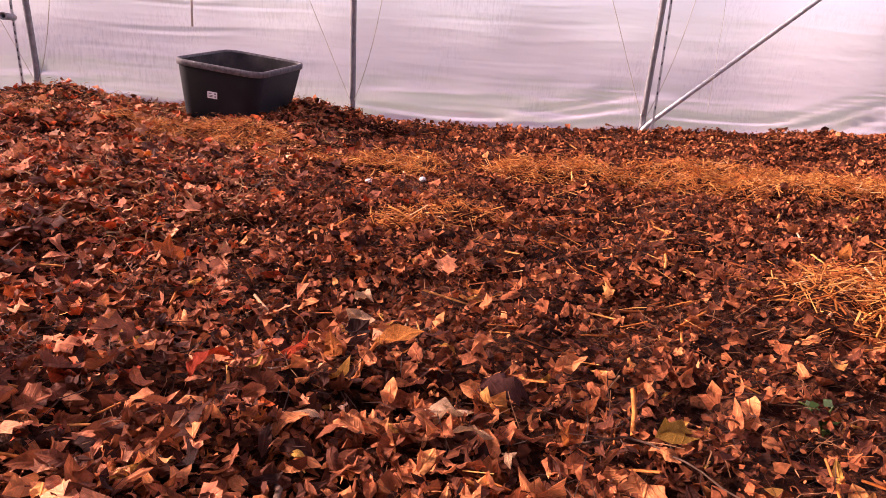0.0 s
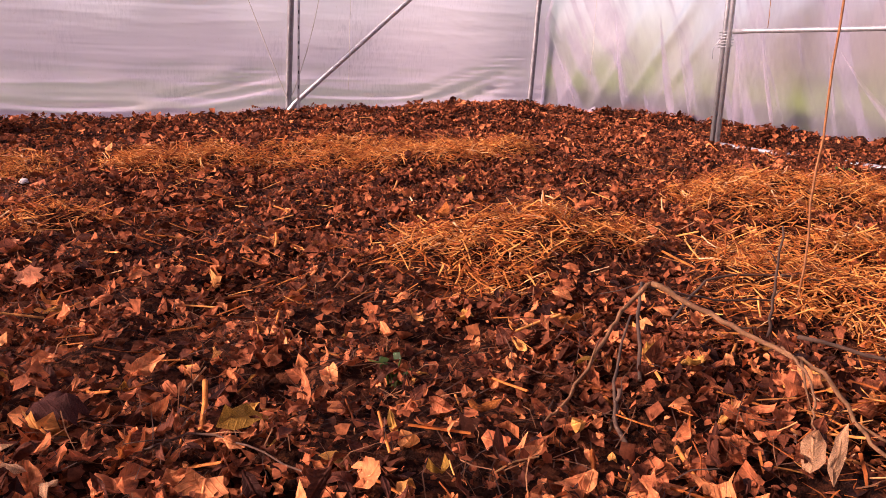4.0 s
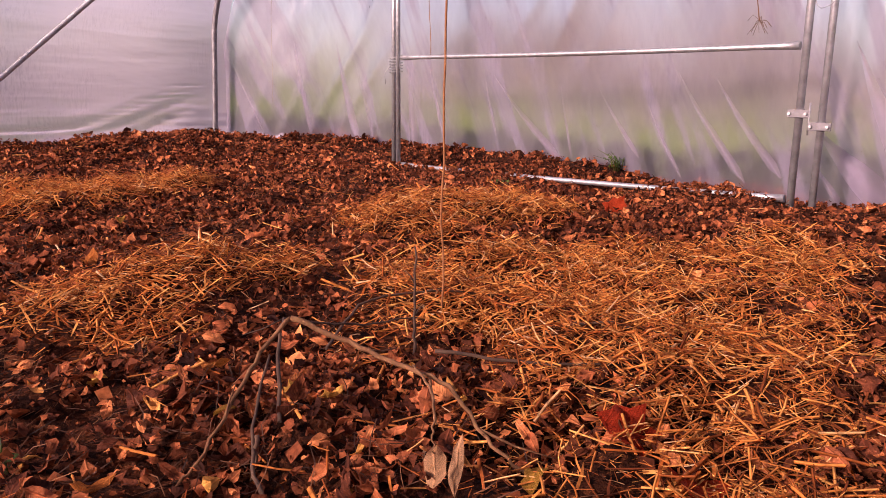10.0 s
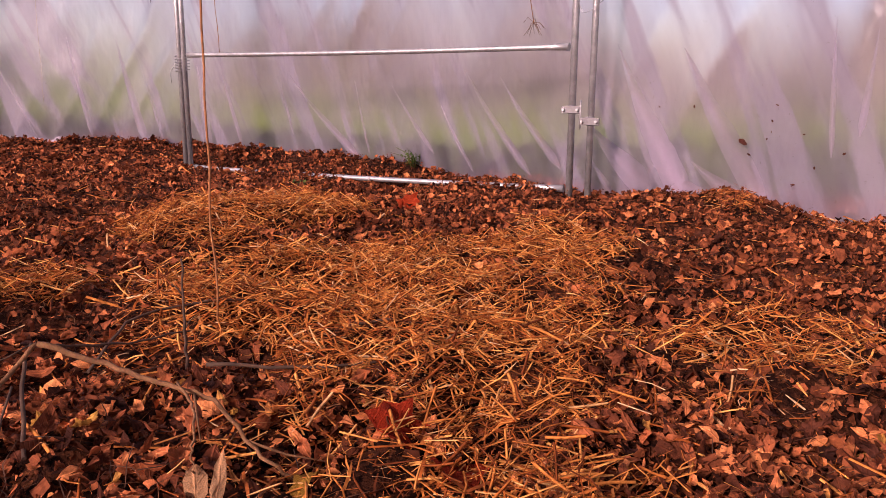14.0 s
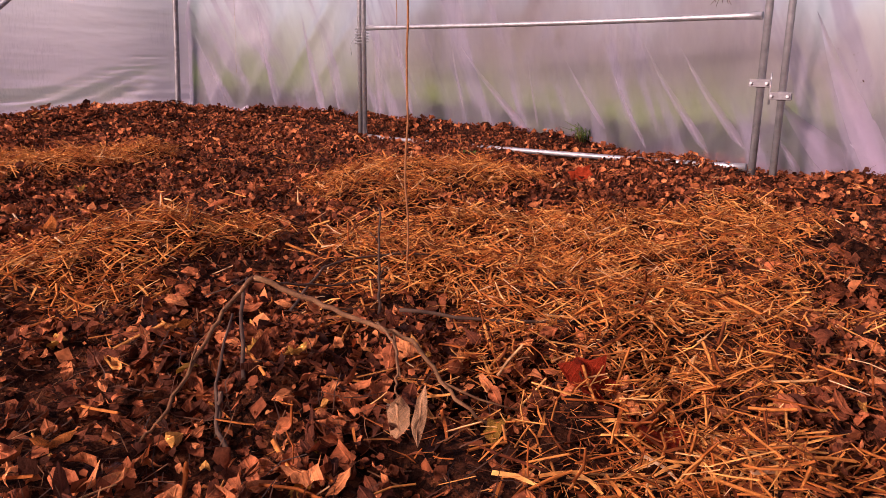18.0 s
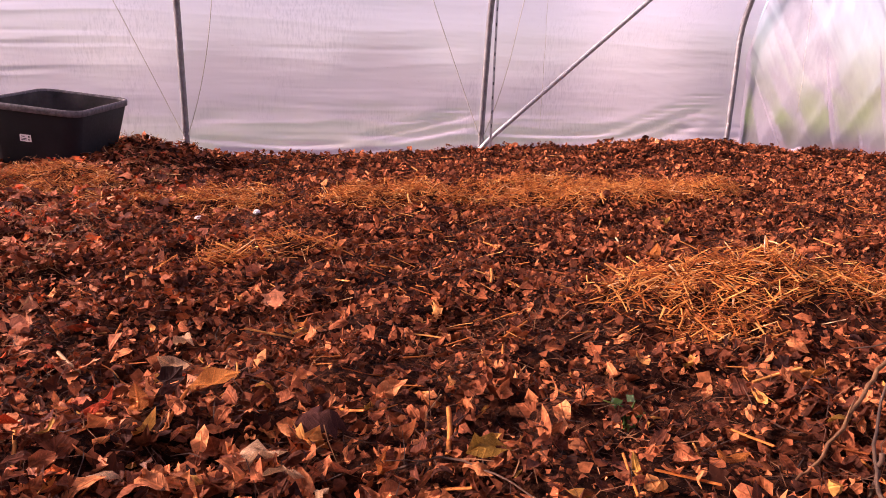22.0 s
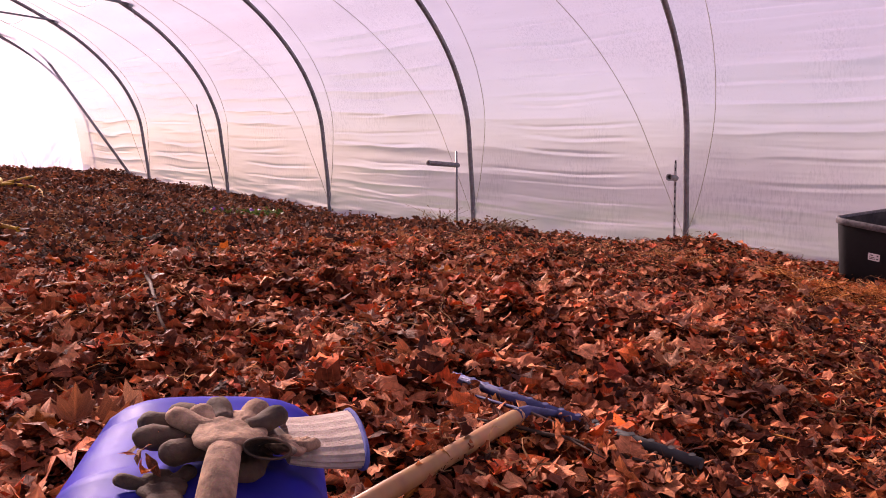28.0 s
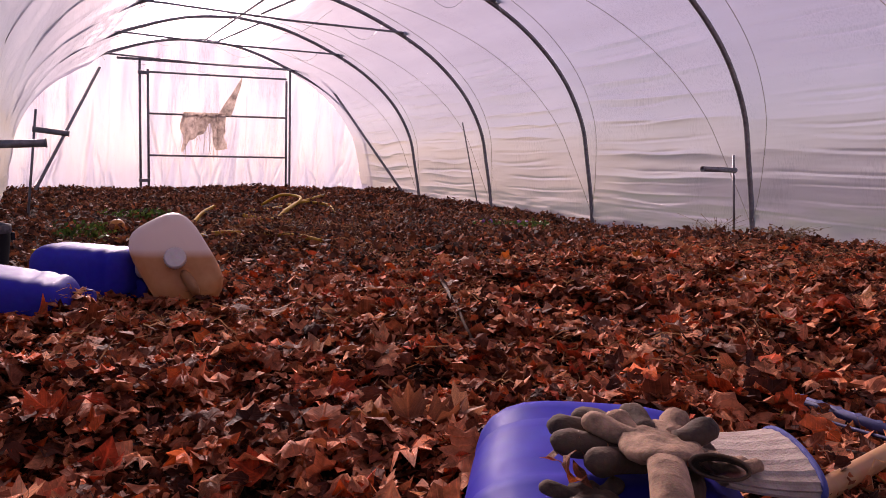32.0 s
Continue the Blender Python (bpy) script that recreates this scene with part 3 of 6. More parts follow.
# ---- hoops and film ----
BRACKET = plain("dull_zinc_bracket", (0.14, 0.13, 0.14), (0.26, 0.25, 0.26), 0.65, 0.3, 30, 0.2, 0.001)
HOOP_X = [-0.06, -2.05, -4.0, -6.06, -8.04, -10.04, -12.0, -14.0, -16.0]
HALF = [(0.03, -0.5), (0.0, 0.0), (-0.09, 0.5), (-0.195, 0.93), (-0.475, 1.37), (-0.94, 1.76), (-1.53, 2.05), (-2.15, 2.25), (-2.74, 2.32)]


def profile(n, out=0.0, wide=0.0):
    """The arch from its right foot to its left one, as points (y, z)."""
    right = [(p.x, p.y) for p in spline([(y, z, 0) for y, z in HALF], n)]
    full = right + [(-5.48 - wide - y, z) for y, z in right[-2::-1]]
    pts = np.array([(y + (0 if y > -2.74 else 0), z) for y, z in full])
    d = np.gradient(pts, axis=0)
    d /= np.linalg.norm(d, axis=1)[:, None]
    return pts + out * np.stack([d[:, 1], -d[:, 0]], 1)


def widen(x):
    return 0.14 * fade(-6.5, -4.5, x)


# gathers of the hem at the hoop feet: x, z where they start, x, z where they end, width
HEM = [(-2.15, 0.19, -2.9, 0.02, 0.03), (-2.14, 0.12, -2.75, 0.01, 0.035), (-2.17, 0.25, -2.61, 0.12, 0.016), (-3.95, 0.02, -2.97, -0.02, 0.03), (-1.93, 0.06, -1.02, 0.07, 0.02),
       (-0.21, 0.29, -1.0, 0.01, 0.03), (-0.24, 0.22, -0.81, -0.01, 0.035), (-0.27, 0.16, -0.69, -0.02, 0.035), (-0.42, 0.29, -1.32, 0.02, 0.02), (-0.23, 0.37, -0.55, 0.23, 0.012)]


def slack_creases(X, S, foot):
    """Creases pressed into the side film between hoops, and the hem gathers; heights towards the inside."""
    rng = np.random.default_rng(15)
    out = np.zeros(X.shape)

    def press(x0, s0, x1, s1, sag, w, amp, wob):
        t = (X - x0) / (x1 - x0)
        mid = s0 + (s1 - s0) * np.clip(t, 0, 1) - sag * np.sin(np.pi * np.clip(t, 0, 1)) + wob * bumps(X * 3.0 + s0 * 9, X * 0 + s0, 5)
        d = (S - mid) / w
        ends = fade(0.0, 0.14, t) * fade(1.0, 0.82, t)
        return amp * ends * (np.exp(-d * d) - 0.45 * np.exp(-((d + 1.7) ** 2)))

    for b in range(1, 8):
        xr, xl = HOOP_X[b], HOOP_X[b + 1]
        s = foot + rng.uniform(0.05, 0.14)
        while s < foot + 1.75:
            lo, hi = rng.uniform(0.02, 0.3), rng.uniform(0.6, 0.99)
            near = b < 2
            w = rng.uniform(0.007, 0.016)
            amp = w * rng.uniform(0.5, 1.1) * (0.16 if near else 0.4 if b < 3 else 0.75)
            a0, a1 = xl + (xr - xl) * lo, xl + (xr - xl) * hi
            tilt = rng.normal(0.0, 0.02) + 0.05 * (s - foot - 0.6)
            out += press(a0, s, a1, s + tilt, rng.uniform(0, 0.04), w, amp, 0.012)
            s += rng.uniform(0.035, 0.13) * (2.2 if near else 1.5)
    for x0, z0, x1, z1, w in HEM:
        if x1 < x0:
            x0, z0, x1, z1 = x1, z1, x0, z0
        out += press(x0, foot + z0, x1, foot + z1, 0.02, w * 0.7, w * 1.3, 0.008)
    return out


def film_shell(name, lo, hi, label, mat):
    """Stretch of film from arch station lo to hi (0: right foot, 1: left foot)."""
    pr = profile(24, 0.026)
    step = np.linalg.norm(np.diff(pr, axis=0), axis=1)
    s = np.concatenate([[0], np.cumsum(step)])
    total = s[-1]
    sv = np.linspace(lo * total, hi * total, int((hi - lo) * total / (0.007 if name == "wall_north" else 0.06)) + 2)
    yv, zv = np.interp(sv, s, pr[:, 0]), np.interp(sv, s, pr[:, 1])
    ny, nz = np.gradient(zv), -np.gradient(yv)
    ln = np.hypot(ny, nz)
    ny, nz = ny / ln, nz / ln
    xs = np.linspace(-16.25, 0.08, 182 if name == "wall_north" else 460)
    X, S = np.meshgrid(xs, sv, indexing="ij")
    Y, Z = np.broadcast_to(yv, X.shape).copy(), np.broadcast_to(zv, X.shape).copy()
    bay = np.interp(xs, HOOP_X[::-1], np.arange(len(HOOP_X)))
    mid = np.sin(np.pi * (bay % 1.0))[:, None] ** 0.8
    # long slack folds that run from hoop to hoop
    cell = np.floor(bay)[:, None] * 3.7
    w = S * 5.2 + 0.35 * fractal(X * 0.7, S * 0.9, 5) + cell
    ridge = np.abs(((w + 0.8 * bumps(w * 0.31, X * 0.25, 8)) % 1.0) - 0.5) * 2
    amp = 0.03 * fade(0.2, 0.9, bumps(S * 1.6 + cell, X * 0.35, 12) * 0.5 + 0.5)
    off = mid * (amp * (1 - ridge) ** 4 + 0.008 * fractal(X * 1.2, S * 3.5, 21) - 0.02)
    off = off * (1 - 0.4 * fade(-8.0, -6.0, X) - 0.45 * fade(-4.4, -3.6, X))
    off = off + 0.003 * fractal(X * 7, S * 9, 25)
    # gathered hem near the ground
    near = np.minimum(S, total - S)
    off = off - 0.035 * fade(0.85, 0.5, near) * np.abs(fractal(X * 1.6 + S * 2, S * 7, 33))
    if name == "wall_north":
        off = off - slack_creases(X, S, 0.5)
    # past the tie bars the film hangs inside the hoops, in loose folds
    slack = fade(-4.0, -4.45, Y)
    off = off - slack * (0.062 - 0.022 * fractal(X * 1.7 + S, S * 1.3, 35) - 0.012 * fractal(X * 5, S * 2.5, 36)) * fade(-3.0, -5.0, X)
    Y, Z = Y + off * ny, Z + off * nz
    left = fade(-2.6, -3.0, Y)
    Y = Y - left * widen(X)
    # slack fold of the far corner that hangs into the tunnel
    Y = Y + left * 0.24 * np.exp(-(((X + 1.25) / 0.5) ** 2)) * fade(0.55, 0.15, Z)
    # end hoop stands wider
    Y = Y + (1 - left) * (0.15 + 0.09 * fade(0.0, 0.9, Z)) * fade(-1.6, -0.2, X) * fade(-1.5, 0.0, Y)
    me = fast_mesh(name, np.stack([X, Y, Z], -1).reshape(-1, 3), grid_faces(len(xs), len(sv)), mat, True)
    ob = tagged(new(name, me), label, "tunnel film", kind="structure")
    ob.visible_shadow = False
    return ob


film_shell("wall_north", 0.0, 0.26, "milky wrinkled polythene side of the tunnel", FOIL_SIDE)
film_shell("ceiling", 0.26, 0.8, "milky polythene tunnel roof stretched over hoops", FOIL_SIDE)
film_shell("wall_south", 0.8, 1.0, "milky polythene side with a slack hem", FOIL_SIDE)


def roof_z(y):
    pr = profile(12, 0.02)
    o = np.argsort(-pr[:, 1])
    half = pr[: len(pr) // 2 + 1]
    y = np.clip(y, -5.62, 0.0)
    yy = np.where(y < -2.74, -5.48 - y, y)
    return np.interp(-yy, -half[1:, 0][0:], half[1:, 1])


def near_film_x(y):
    return np.interp(y, [-5.7, -5.2, -4.8, -4.1, -3.0, -2.0, -1.0, -0.4, 0.0, 0.22], [-0.3, -0.22, 0.08, 0.3, 0.48, 0.54, 0.48, 0.32, 0.13, 0.03])


def end_film(name, base_x, label, mat, fold, near):
    ys = np.arange(-5.72, 0.25, 0.025 if near else 0.016)
    v = np.linspace(0, 1, 100)
    Y, V = np.meshgrid(ys, v, indexing="ij")
    top = roof_z(ys - (0.22 * fade(-1.6, 0.1, ys) if near else 0.0))[:, None] + (0.03 if near else 0.0)
    Z = -0.5 + (top + 0.5) * V
    X = base_x(Y) + fold(Y, Z)
    if near:
        X = X * fade(2.6, 1.0, Z) + 0.06 * fade(1.0, 2.6, Z)
    me = fast_mesh(name, np.stack([X, Y, Z], -1).reshape(-1, 3), grid_faces(len(ys), len(v)), mat, True)
    ob = tagged(new(name, me), label, "tunnel film", kind="structure")
    ob.visible_shadow = False


def near_fold(y, z):
    u = y * 0.88 + z * 0.46
    w = u * 3.3 + 0.5 * fractal(u * 0.8, z * 0.6, 51)
    r = np.abs((w % 1.0) - 0.5) * 2
    a = 0.035 * fade(0.3, 0.8, bumps(u * 1.9, z * 0.8, 55) * 0.5 + 0.5)
    low = 0.06 * np.abs(fractal(y * 2.2 + z, z * 5, 57)) * fade(0.35, -0.1, z) * fade(-4.1, -4.5, y) * fade(-5.4, -5.1, y)
    return -a * (1 - r) ** 3 + 0.02 * fractal(u * 2, z * 1.2, 58) - 0.4 * low


def far_fold(y, z):
    """Upright and slanting gathers pressed into the far film, most of them low down."""
    rng = np.random.default_rng(5)
    out = 0.02 * fractal(y * 2.5, z * 0.8, 64)
    for k in range(80):
        y0, z0 = rng.uniform(-5.3, -0.2), rng.uniform(0.2, 1.9)
        lean, w = rng.normal(0.12, 0.2), rng.uniform(0.012, 0.045)
        t = (z + 0.1) / (z0 + 0.1)
        mid = y0 + lean * t + 0.03 * bumps(z * 2 + k, z * 0, 3)
        d = (y - mid) / (w * (1.25 - 0.6 * np.clip(t, 0, 1)))
        out = out + w * rng.uniform(0.6, 1.3) * fade(1.0, 0.75, t) * (np.exp(-d * d) - 0.5 * np.exp(-((d - 1.7) ** 2)))
    return out


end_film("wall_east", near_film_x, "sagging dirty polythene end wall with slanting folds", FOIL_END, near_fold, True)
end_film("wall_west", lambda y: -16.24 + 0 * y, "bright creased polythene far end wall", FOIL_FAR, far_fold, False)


# ---- folds of the film ----
def pleat(name, pts, inward, w0, w1, wall, seed, mat=None):
    """A pressed fold of film along pts: a shallow hollow strip with tapered ends, swelling into the tunnel."""
    line = spline(pts, 6)
    n = len(line)
    rng = np.random.default_rng(seed)
    inward = Vector(inward).normalized()
    rows, bm = [], bmesh.new()
    for i, p in enumerate(line):
        t = i / (n - 1)
        way = (line[min(i + 1, n - 1)] - line[max(i - 1, 0)]).normalized()
        side = way.cross(inward).normalized()
        w = (w0 + (w1 - w0) * t) * (0.03 + 0.97 * min(1.0, t * 1.6) ** 0.9) * min(1.0, (1.02 - t) * 8) * (1 + 0.03 * rng.standard_normal())
        row = []
        for u, h in ((-0.5, 0.0), (-0.34, 0.2), (-0.1, 0.42), (0.2, 0.34), (0.5, 0.0)):
            row.append(bm.verts.new(p + side * (u * w) + inward * (h * w * 0.55)))
        rows.append(row)
    for a, b in zip(rows, rows[1:]):
        for k in range(4):
            bm.faces.new((a[k], a[k + 1], b[k + 1], b[k]))
    ob = part(name, bm, mat or FOIL_FOLD, wall, smooth=True)
    ob.visible_shadow = False


def build_pleats():
    east = bpy.data.objects["wall_east"]
    # near end: y, z at the top, y, z at the foot, widths
    for k, (y0, z0, y1, z1, w0, w1) in enumerate(NEAR_PLEATS):
        pts = []
        for t in (0, 0.33, 0.66, 1):
            y, z = y0 + (y1 - y0) * t ** 1.12, z0 + (z1 - z0) * t
            pts.append((float(near_film_x(y)) - 0.03, y, z - 0.02 * t))
        wide = 1.25 if y0 < -4.0 and z0 < 0.3 else 0.8
        pleat("fold", pts, (-1, 0, 0.1), w0 * wide, w1 * wide, east, k)
        pleat("fold", [(x - 0.006, y, z) for x, y, z in pts], (-1, 0, 0.1), w0 * 0.35, w1 * 0.35, east, k + 50)


NEAR_PLEATS = [(0.13, 0.69, -0.16, 0.01, 0.018, 0.023), (-0.41, 0.68, -0.55, 0.01, 0.053, 0.064), (-0.78, 0.67, -0.95, -0.02, 0.073, 0.102),
               (-0.93, 0.56, -1.11, -0.03, 0.023, 0.023), (-1.43, 0.48, -1.50, -0.04, 0.070, 0.088), (-1.62, 0.48, -1.77, -0.01, 0.029, 0.041),
               (-2.07, 0.47, -2.19, 0.07, 0.015, 0.018), (-2.16, 0.42, -2.70, -0.05, 0.029, 0.064)]
NEAR_PLEATS += [(-2.67, 0.38, -2.77, -0.02, 0.018, 0.018), (-2.93, 0.35, -3.22, 0.01, 0.026, 0.029), (-3.26, 0.26, -3.48, -0.07, 0.023, 0.023),
                (-3.42, 0.43, -3.82, -0.06, 0.04, 0.05), (-3.63, 0.40, -3.99, -0.02, 0.04, 0.05), (-4.11, 0.20, -4.45, -0.08, 0.041, 0.102),
                (-4.25, 0.54, -4.61, -0.10, 0.082, 0.146), (-4.56, 0.51, -4.96, -0.12, 0.123, 0.105), (-4.13, 0.04, -4.26, -0.10, 0.018, 0.023)]
NEAR_PLEATS += [(-4.62, 0.05, -4.86, -0.09, 0.041, 0.058), (-4.45, 0.02, -4.73, -0.10, 0.035, 0.053), (-5.12, 0.59, -5.15, 0.13, 0.023, 0.023), (-5.25, 0.55, -5.23, 0.21, 0.029, 0.029)]
build_pleats()


def build_hem():
    """The torn foot of the film, lying crumpled on the litter beside the end hoop."""
    nu, nv = 40, 12
    U, V = np.meshgrid(np.linspace(0, 1, nu), np.linspace(0, 1, nv), indexing="ij")
    X = -0.06 + 0.34 * U + 0.012 * fractal(U * 9, V * 4, 3)
    Y = 0.10 - 0.34 * U - 0.07 * (V - 0.3) + 0.012 * fractal(U * 8, V * 5, 5)
    Z = ground_z(X, Y) + 0.028 + 0.03 * np.sin(np.pi * V) * (0.5 + 0.5 * bumps(U * 7, V * 2, 7)) + 0.008 * fractal(U * 16, V * 7, 9)
    ob = new("film_hem", fast_mesh("film_hem", np.stack([X, Y, Z], -1).reshape(-1, 3), grid_faces(nu, nv), FOIL_CREASE, True))
    ob.parent = bpy.data.objects["wall_east"]
    tagged(ob, "crumpled pale foot of the film")


build_hem()


def build_hoops():
    for k, hx in enumerate(HOOP_X):
        pr = profile(5, 0.0)
        hoop = thing("tunnel_hoop", "grey galvanised steel tunnel hoop standing in the soil", "hoop", pose(hx, 0, 0), "hoops of the tunnel")
        w = float(widen(hx))
        e = 0.15 if k == 0 else (0.17 if k == 8 else 0.0)
        up = 0.09 if k == 0 else 0.0
        pts = [(0, y - w * float(fade(-2.6, -3.0, y)) + (e + up * float(fade(0.0, 0.9, z))) * float(fade(-1.5, 0, y)), z) for y, z in pr]
        part("hoop_tube", tube_bm(pts, 0.0205, 12), STEEL_DULL, hoop)
        if k >= 1:
            tie = part("tie_bar", tube_bm([(0.035, -1.24, 1.985), (0.035, -2.7, 1.975 - 0.02), (0.035, -4.24, 1.97)], 0.012, 8), STEEL_DULL, hoop)
            for yy in (-1.29, -4.19):
                part("clamp", block_bm(0.07, 0.05, 0.05, 0.006, pose(0.02, yy, 1.955)), STEEL, tie)
                part("wire_tail", tube_bm([(0.05, yy, 1.96), (0.06, yy + 0.02, 1.90), (0.055, yy + 0.05, 1.86)], 0.003, 5), STEEL, tie)


build_hoops()


def film_cord(x0, leaning):
    """A cord on the film from a right foot over the ridge; it leans back, or swings out a little and returns."""
    pr = profile(6, -0.008)
    step = np.linalg.norm(np.diff(pr, axis=0), axis=1)
    s = np.concatenate([[0], np.cumsum(step)]) - 0.5
    dx = -0.42 * np.maximum(s, 0) if leaning else 0.3 * (1 - np.exp(-np.maximum(s, 0) / 0.75))
    pts = [(x0 + d, y - 0.005, z) for d, (y, z) in zip(dx, pr) if -16.2 < x0 + d < 0.1]
    return tube_bm(pts, 0.0028, 5)


def build_ropes():
    for x0 in HOOP_X[1:8]:
        for leaning in (True, False):
            ob = part("film_cord", film_cord(x0, leaning), ROPE, None)
            tagged(ob, "thin pale cord drawn tight along the tunnel film", "cord", "film cords")


build_ropes()


def bar(name, pts, r, mat, parent, sides=10, label=""):
    return part(name, tube_bm(pts, r, sides), mat, parent, label)


def pipe_clamp(parent, x, y, z, turn=0.0):
    c = part("clamp", block_bm(0.012, 0.085, 0.032, 0.003, pose(x - 0.016, y, z - 0.016, 0, 0, turn)), BRACKET, parent)
    part("clamp_saddle", tube_bm([(x, y, z - 0.018), (x, y, z + 0.018)], 0.0175, 12), STEEL_DULL, c)
    for s in (-1, 1):
        part("bolt", tube_bm([(x - 0.024, y + s * 0.031, z), (x - 0.034, y + s * 0.031, z)], 0.006, 6), STEEL, c)


def build_near_door():
    fr = thing("door_frame", "galvanised steel tube frame at the tunnel end", "door frame")
    bar("jamb", [(0.0, -1.79, -0.3), (0.0, -1.795, 1.95)], 0.0145, STEEL, fr)
    bar("jamb", [(0.0, -4.215, -0.3), (0.0, -4.215, 1.95)], 0.0145, STEEL, fr)
    bar("head_rail", [(0.0, -1.3, 1.96), (0.0, -4.3, 1.96)], 0.0145, STEEL, fr)
    pipe_clamp(fr, 0.0, -4.215, 0.205)
    leaf = thing("gate_leaf", "galvanised tube gate leaf, closed, foot sunk in litter", "gate")
    bar("stile", [(-0.02, -1.85, -0.13), (-0.02, -1.845, 1.85)], 0.0145, STEEL, leaf)
    bar("stile", [(0.0, -4.13, -0.16), (0.0, -4.128, 1.85)], 0.0155, STEEL, leaf)
    for z0, z1 in ((0.512, 0.516), (-0.12, -0.09), (1.14, 1.18), (1.84, 1.86)):
        n = 26
        rad = [0.0125] * n
        rad[0], rad[1], rad[-1], rad[-2] = 0.017, 0.014, 0.017, 0.014
        pts = [(-0.01, -1.87 + (-4.11 + 1.87) * i / (n - 1), z0 + (z1 - z0) * i / (n - 1) - 0.006 * math.sin(math.pi * i / (n - 1))) for i in range(n)]
        part("rail", tube_bm(pts, rad, 12), STEEL, leaf)
    pipe_clamp(leaf, 0.0, -4.13, 0.253)
    part("hinge_pin", tube_bm([(-0.015, -4.172, 0.17), (-0.015, -4.172, 0.295)], 0.004, 8), STEEL, leaf)
    coil = []
    for i in range(64):
        a = i * 0.62
        coil.append((-0.01 + 0.026 * math.cos(a), -1.82 + 0.052 * math.sin(a), 0.42 + 0.0016 * i))
    part("tie_wire", tube_bm(coil, 0.0022, 5), STEEL, leaf)
    part("tie_wire", tube_bm(spline([(-0.03, -1.8, 0.47), (-0.05, -1.77, 0.42), (-0.04, -1.76, 0.36)], 5), 0.002, 5), STEEL, leaf)
    part("tie_wire", tube_bm(spline([(-0.01, -4.13, 0.75), (-0.05, -4.17, 0.66), (-0.04, -4.2, 0.655), (-0.01, -4.25, 0.7)], 6), 0.0018, 5), STEEL, leaf)


build_near_door()


def build_far_door():
    fr = thing("door_frame", "steel tube frame against the bright far end", "door frame")
    for y in (-3.67, -1.38):
        bar("jamb", [(-16.0, y, -0.2), (-16.0, y, 1.98)], 0.018, STEEL_DULL, fr)
    bar("head_rail", [(-16.0, -3.98, 1.93), (-16.0, -1.05, 2.0)], 0.018, STEEL_DULL, fr)
    for z in (1.72, 0.13):
        part("hinge", block_bm(0.05, 0.16, 0.05, 0.008, pose(-15.97, -3.62, z)), STEEL_DULL, fr)
    leaf = thing("gate_leaf", "closed steel tube gate leaf at the far end", "gate")
    for y in (-3.56, -1.45):
        bar("stile", [(-15.97, y, 0.0), (-15.97, y, 1.8)], 0.018, STEEL_DULL, leaf)
    for z0, z1 in ((1.76, 1.83), (1.15, 1.21), (0.53, 0.57), (0.03, 0.06)):
        bar("rail", [(-15.97, -3.56, z0), (-15.97, -1.45, z1)], 0.015, STEEL_DULL, leaf)
    br = thing("brace_tube", "slanting steel brace tube inside the tunnel corner", "brace", group="corner braces")
    bar("tube", [(-14.2, 0.0, -0.15), (-15.9, -0.84, 1.9)], 0.02, STEEL_DULL, br)
    br = thing("brace_tube", "slanting steel brace tube inside the tunnel corner", "brace", group="corner braces")
    bar("tube", [(-14.2, -5.2, -0.2), (-15.9, -4.22, 1.75)], 0.02, STEEL_DULL, br)


build_far_door()


def build_near_braces():
    br = thing("brace_tube", "slanting steel brace tube inside the tunnel corner", "brace", group="corner braces")
    bar("tube", [(-2.1, -0.04, -0.1), (-2.02, -0.05, 0.0), (-1.41, -0.2, 0.57), (-0.89, -0.42, 1.08), (-0.2, -0.75, 1.74)], 0.0165, STEEL, br)
    br = thing("brace_tube", "slanting steel brace tube inside the tunnel corner", "brace", group="corner braces")
    bar("tube", [(-1.9, -5.52, -0.2), (-0.1, -5.32, 1.6)], 0.0205, STEEL, br)


build_near_braces()


def build_ridge():
    rd = thing("ridge_purlin", "grey ridge tube running along under the film", "purlin")
    for i in range(len(HOOP_X) - 1):
        bar("ridge_tube", [(HOOP_X[i], -2.76, 2.29), (HOOP_X[i + 1], -2.76, 2.29)], 0.014, STEEL_DULL, rd, 8)
    for k in (6, 7):
        hx = HOOP_X[k]
        st = thing("tie_strut", "short slanting strut between ridge and tie bar", "strut", group="roof struts")
        bar("tube", [(hx + 0.03, -2.98, 1.985), (hx + 0.05, -2.45, 2.27)], 0.012, STEEL_DULL, st, 8)
    for k in range(5, 9):
        hx = HOOP_X[k]
        for j, (y0, y1, sag) in enumerate(((-3.9, -3.3, 0.11), (-3.1, -2.2, 0.16), (-2.1, -1.5, 0.12))):
            w = part("hanging_wire", tube_bm(spline([(hx + 0.04, y0, 1.97), (hx + 0.05, (y0 + y1) / 2, 1.97 - sag), (hx + 0.04, y1, 2.12)], 6), 0.0025, 4), STEEL, None)
            tagged(w, "slack thin wire hanging from a tie bar", "wire", "slack roof wires")


build_ridge()

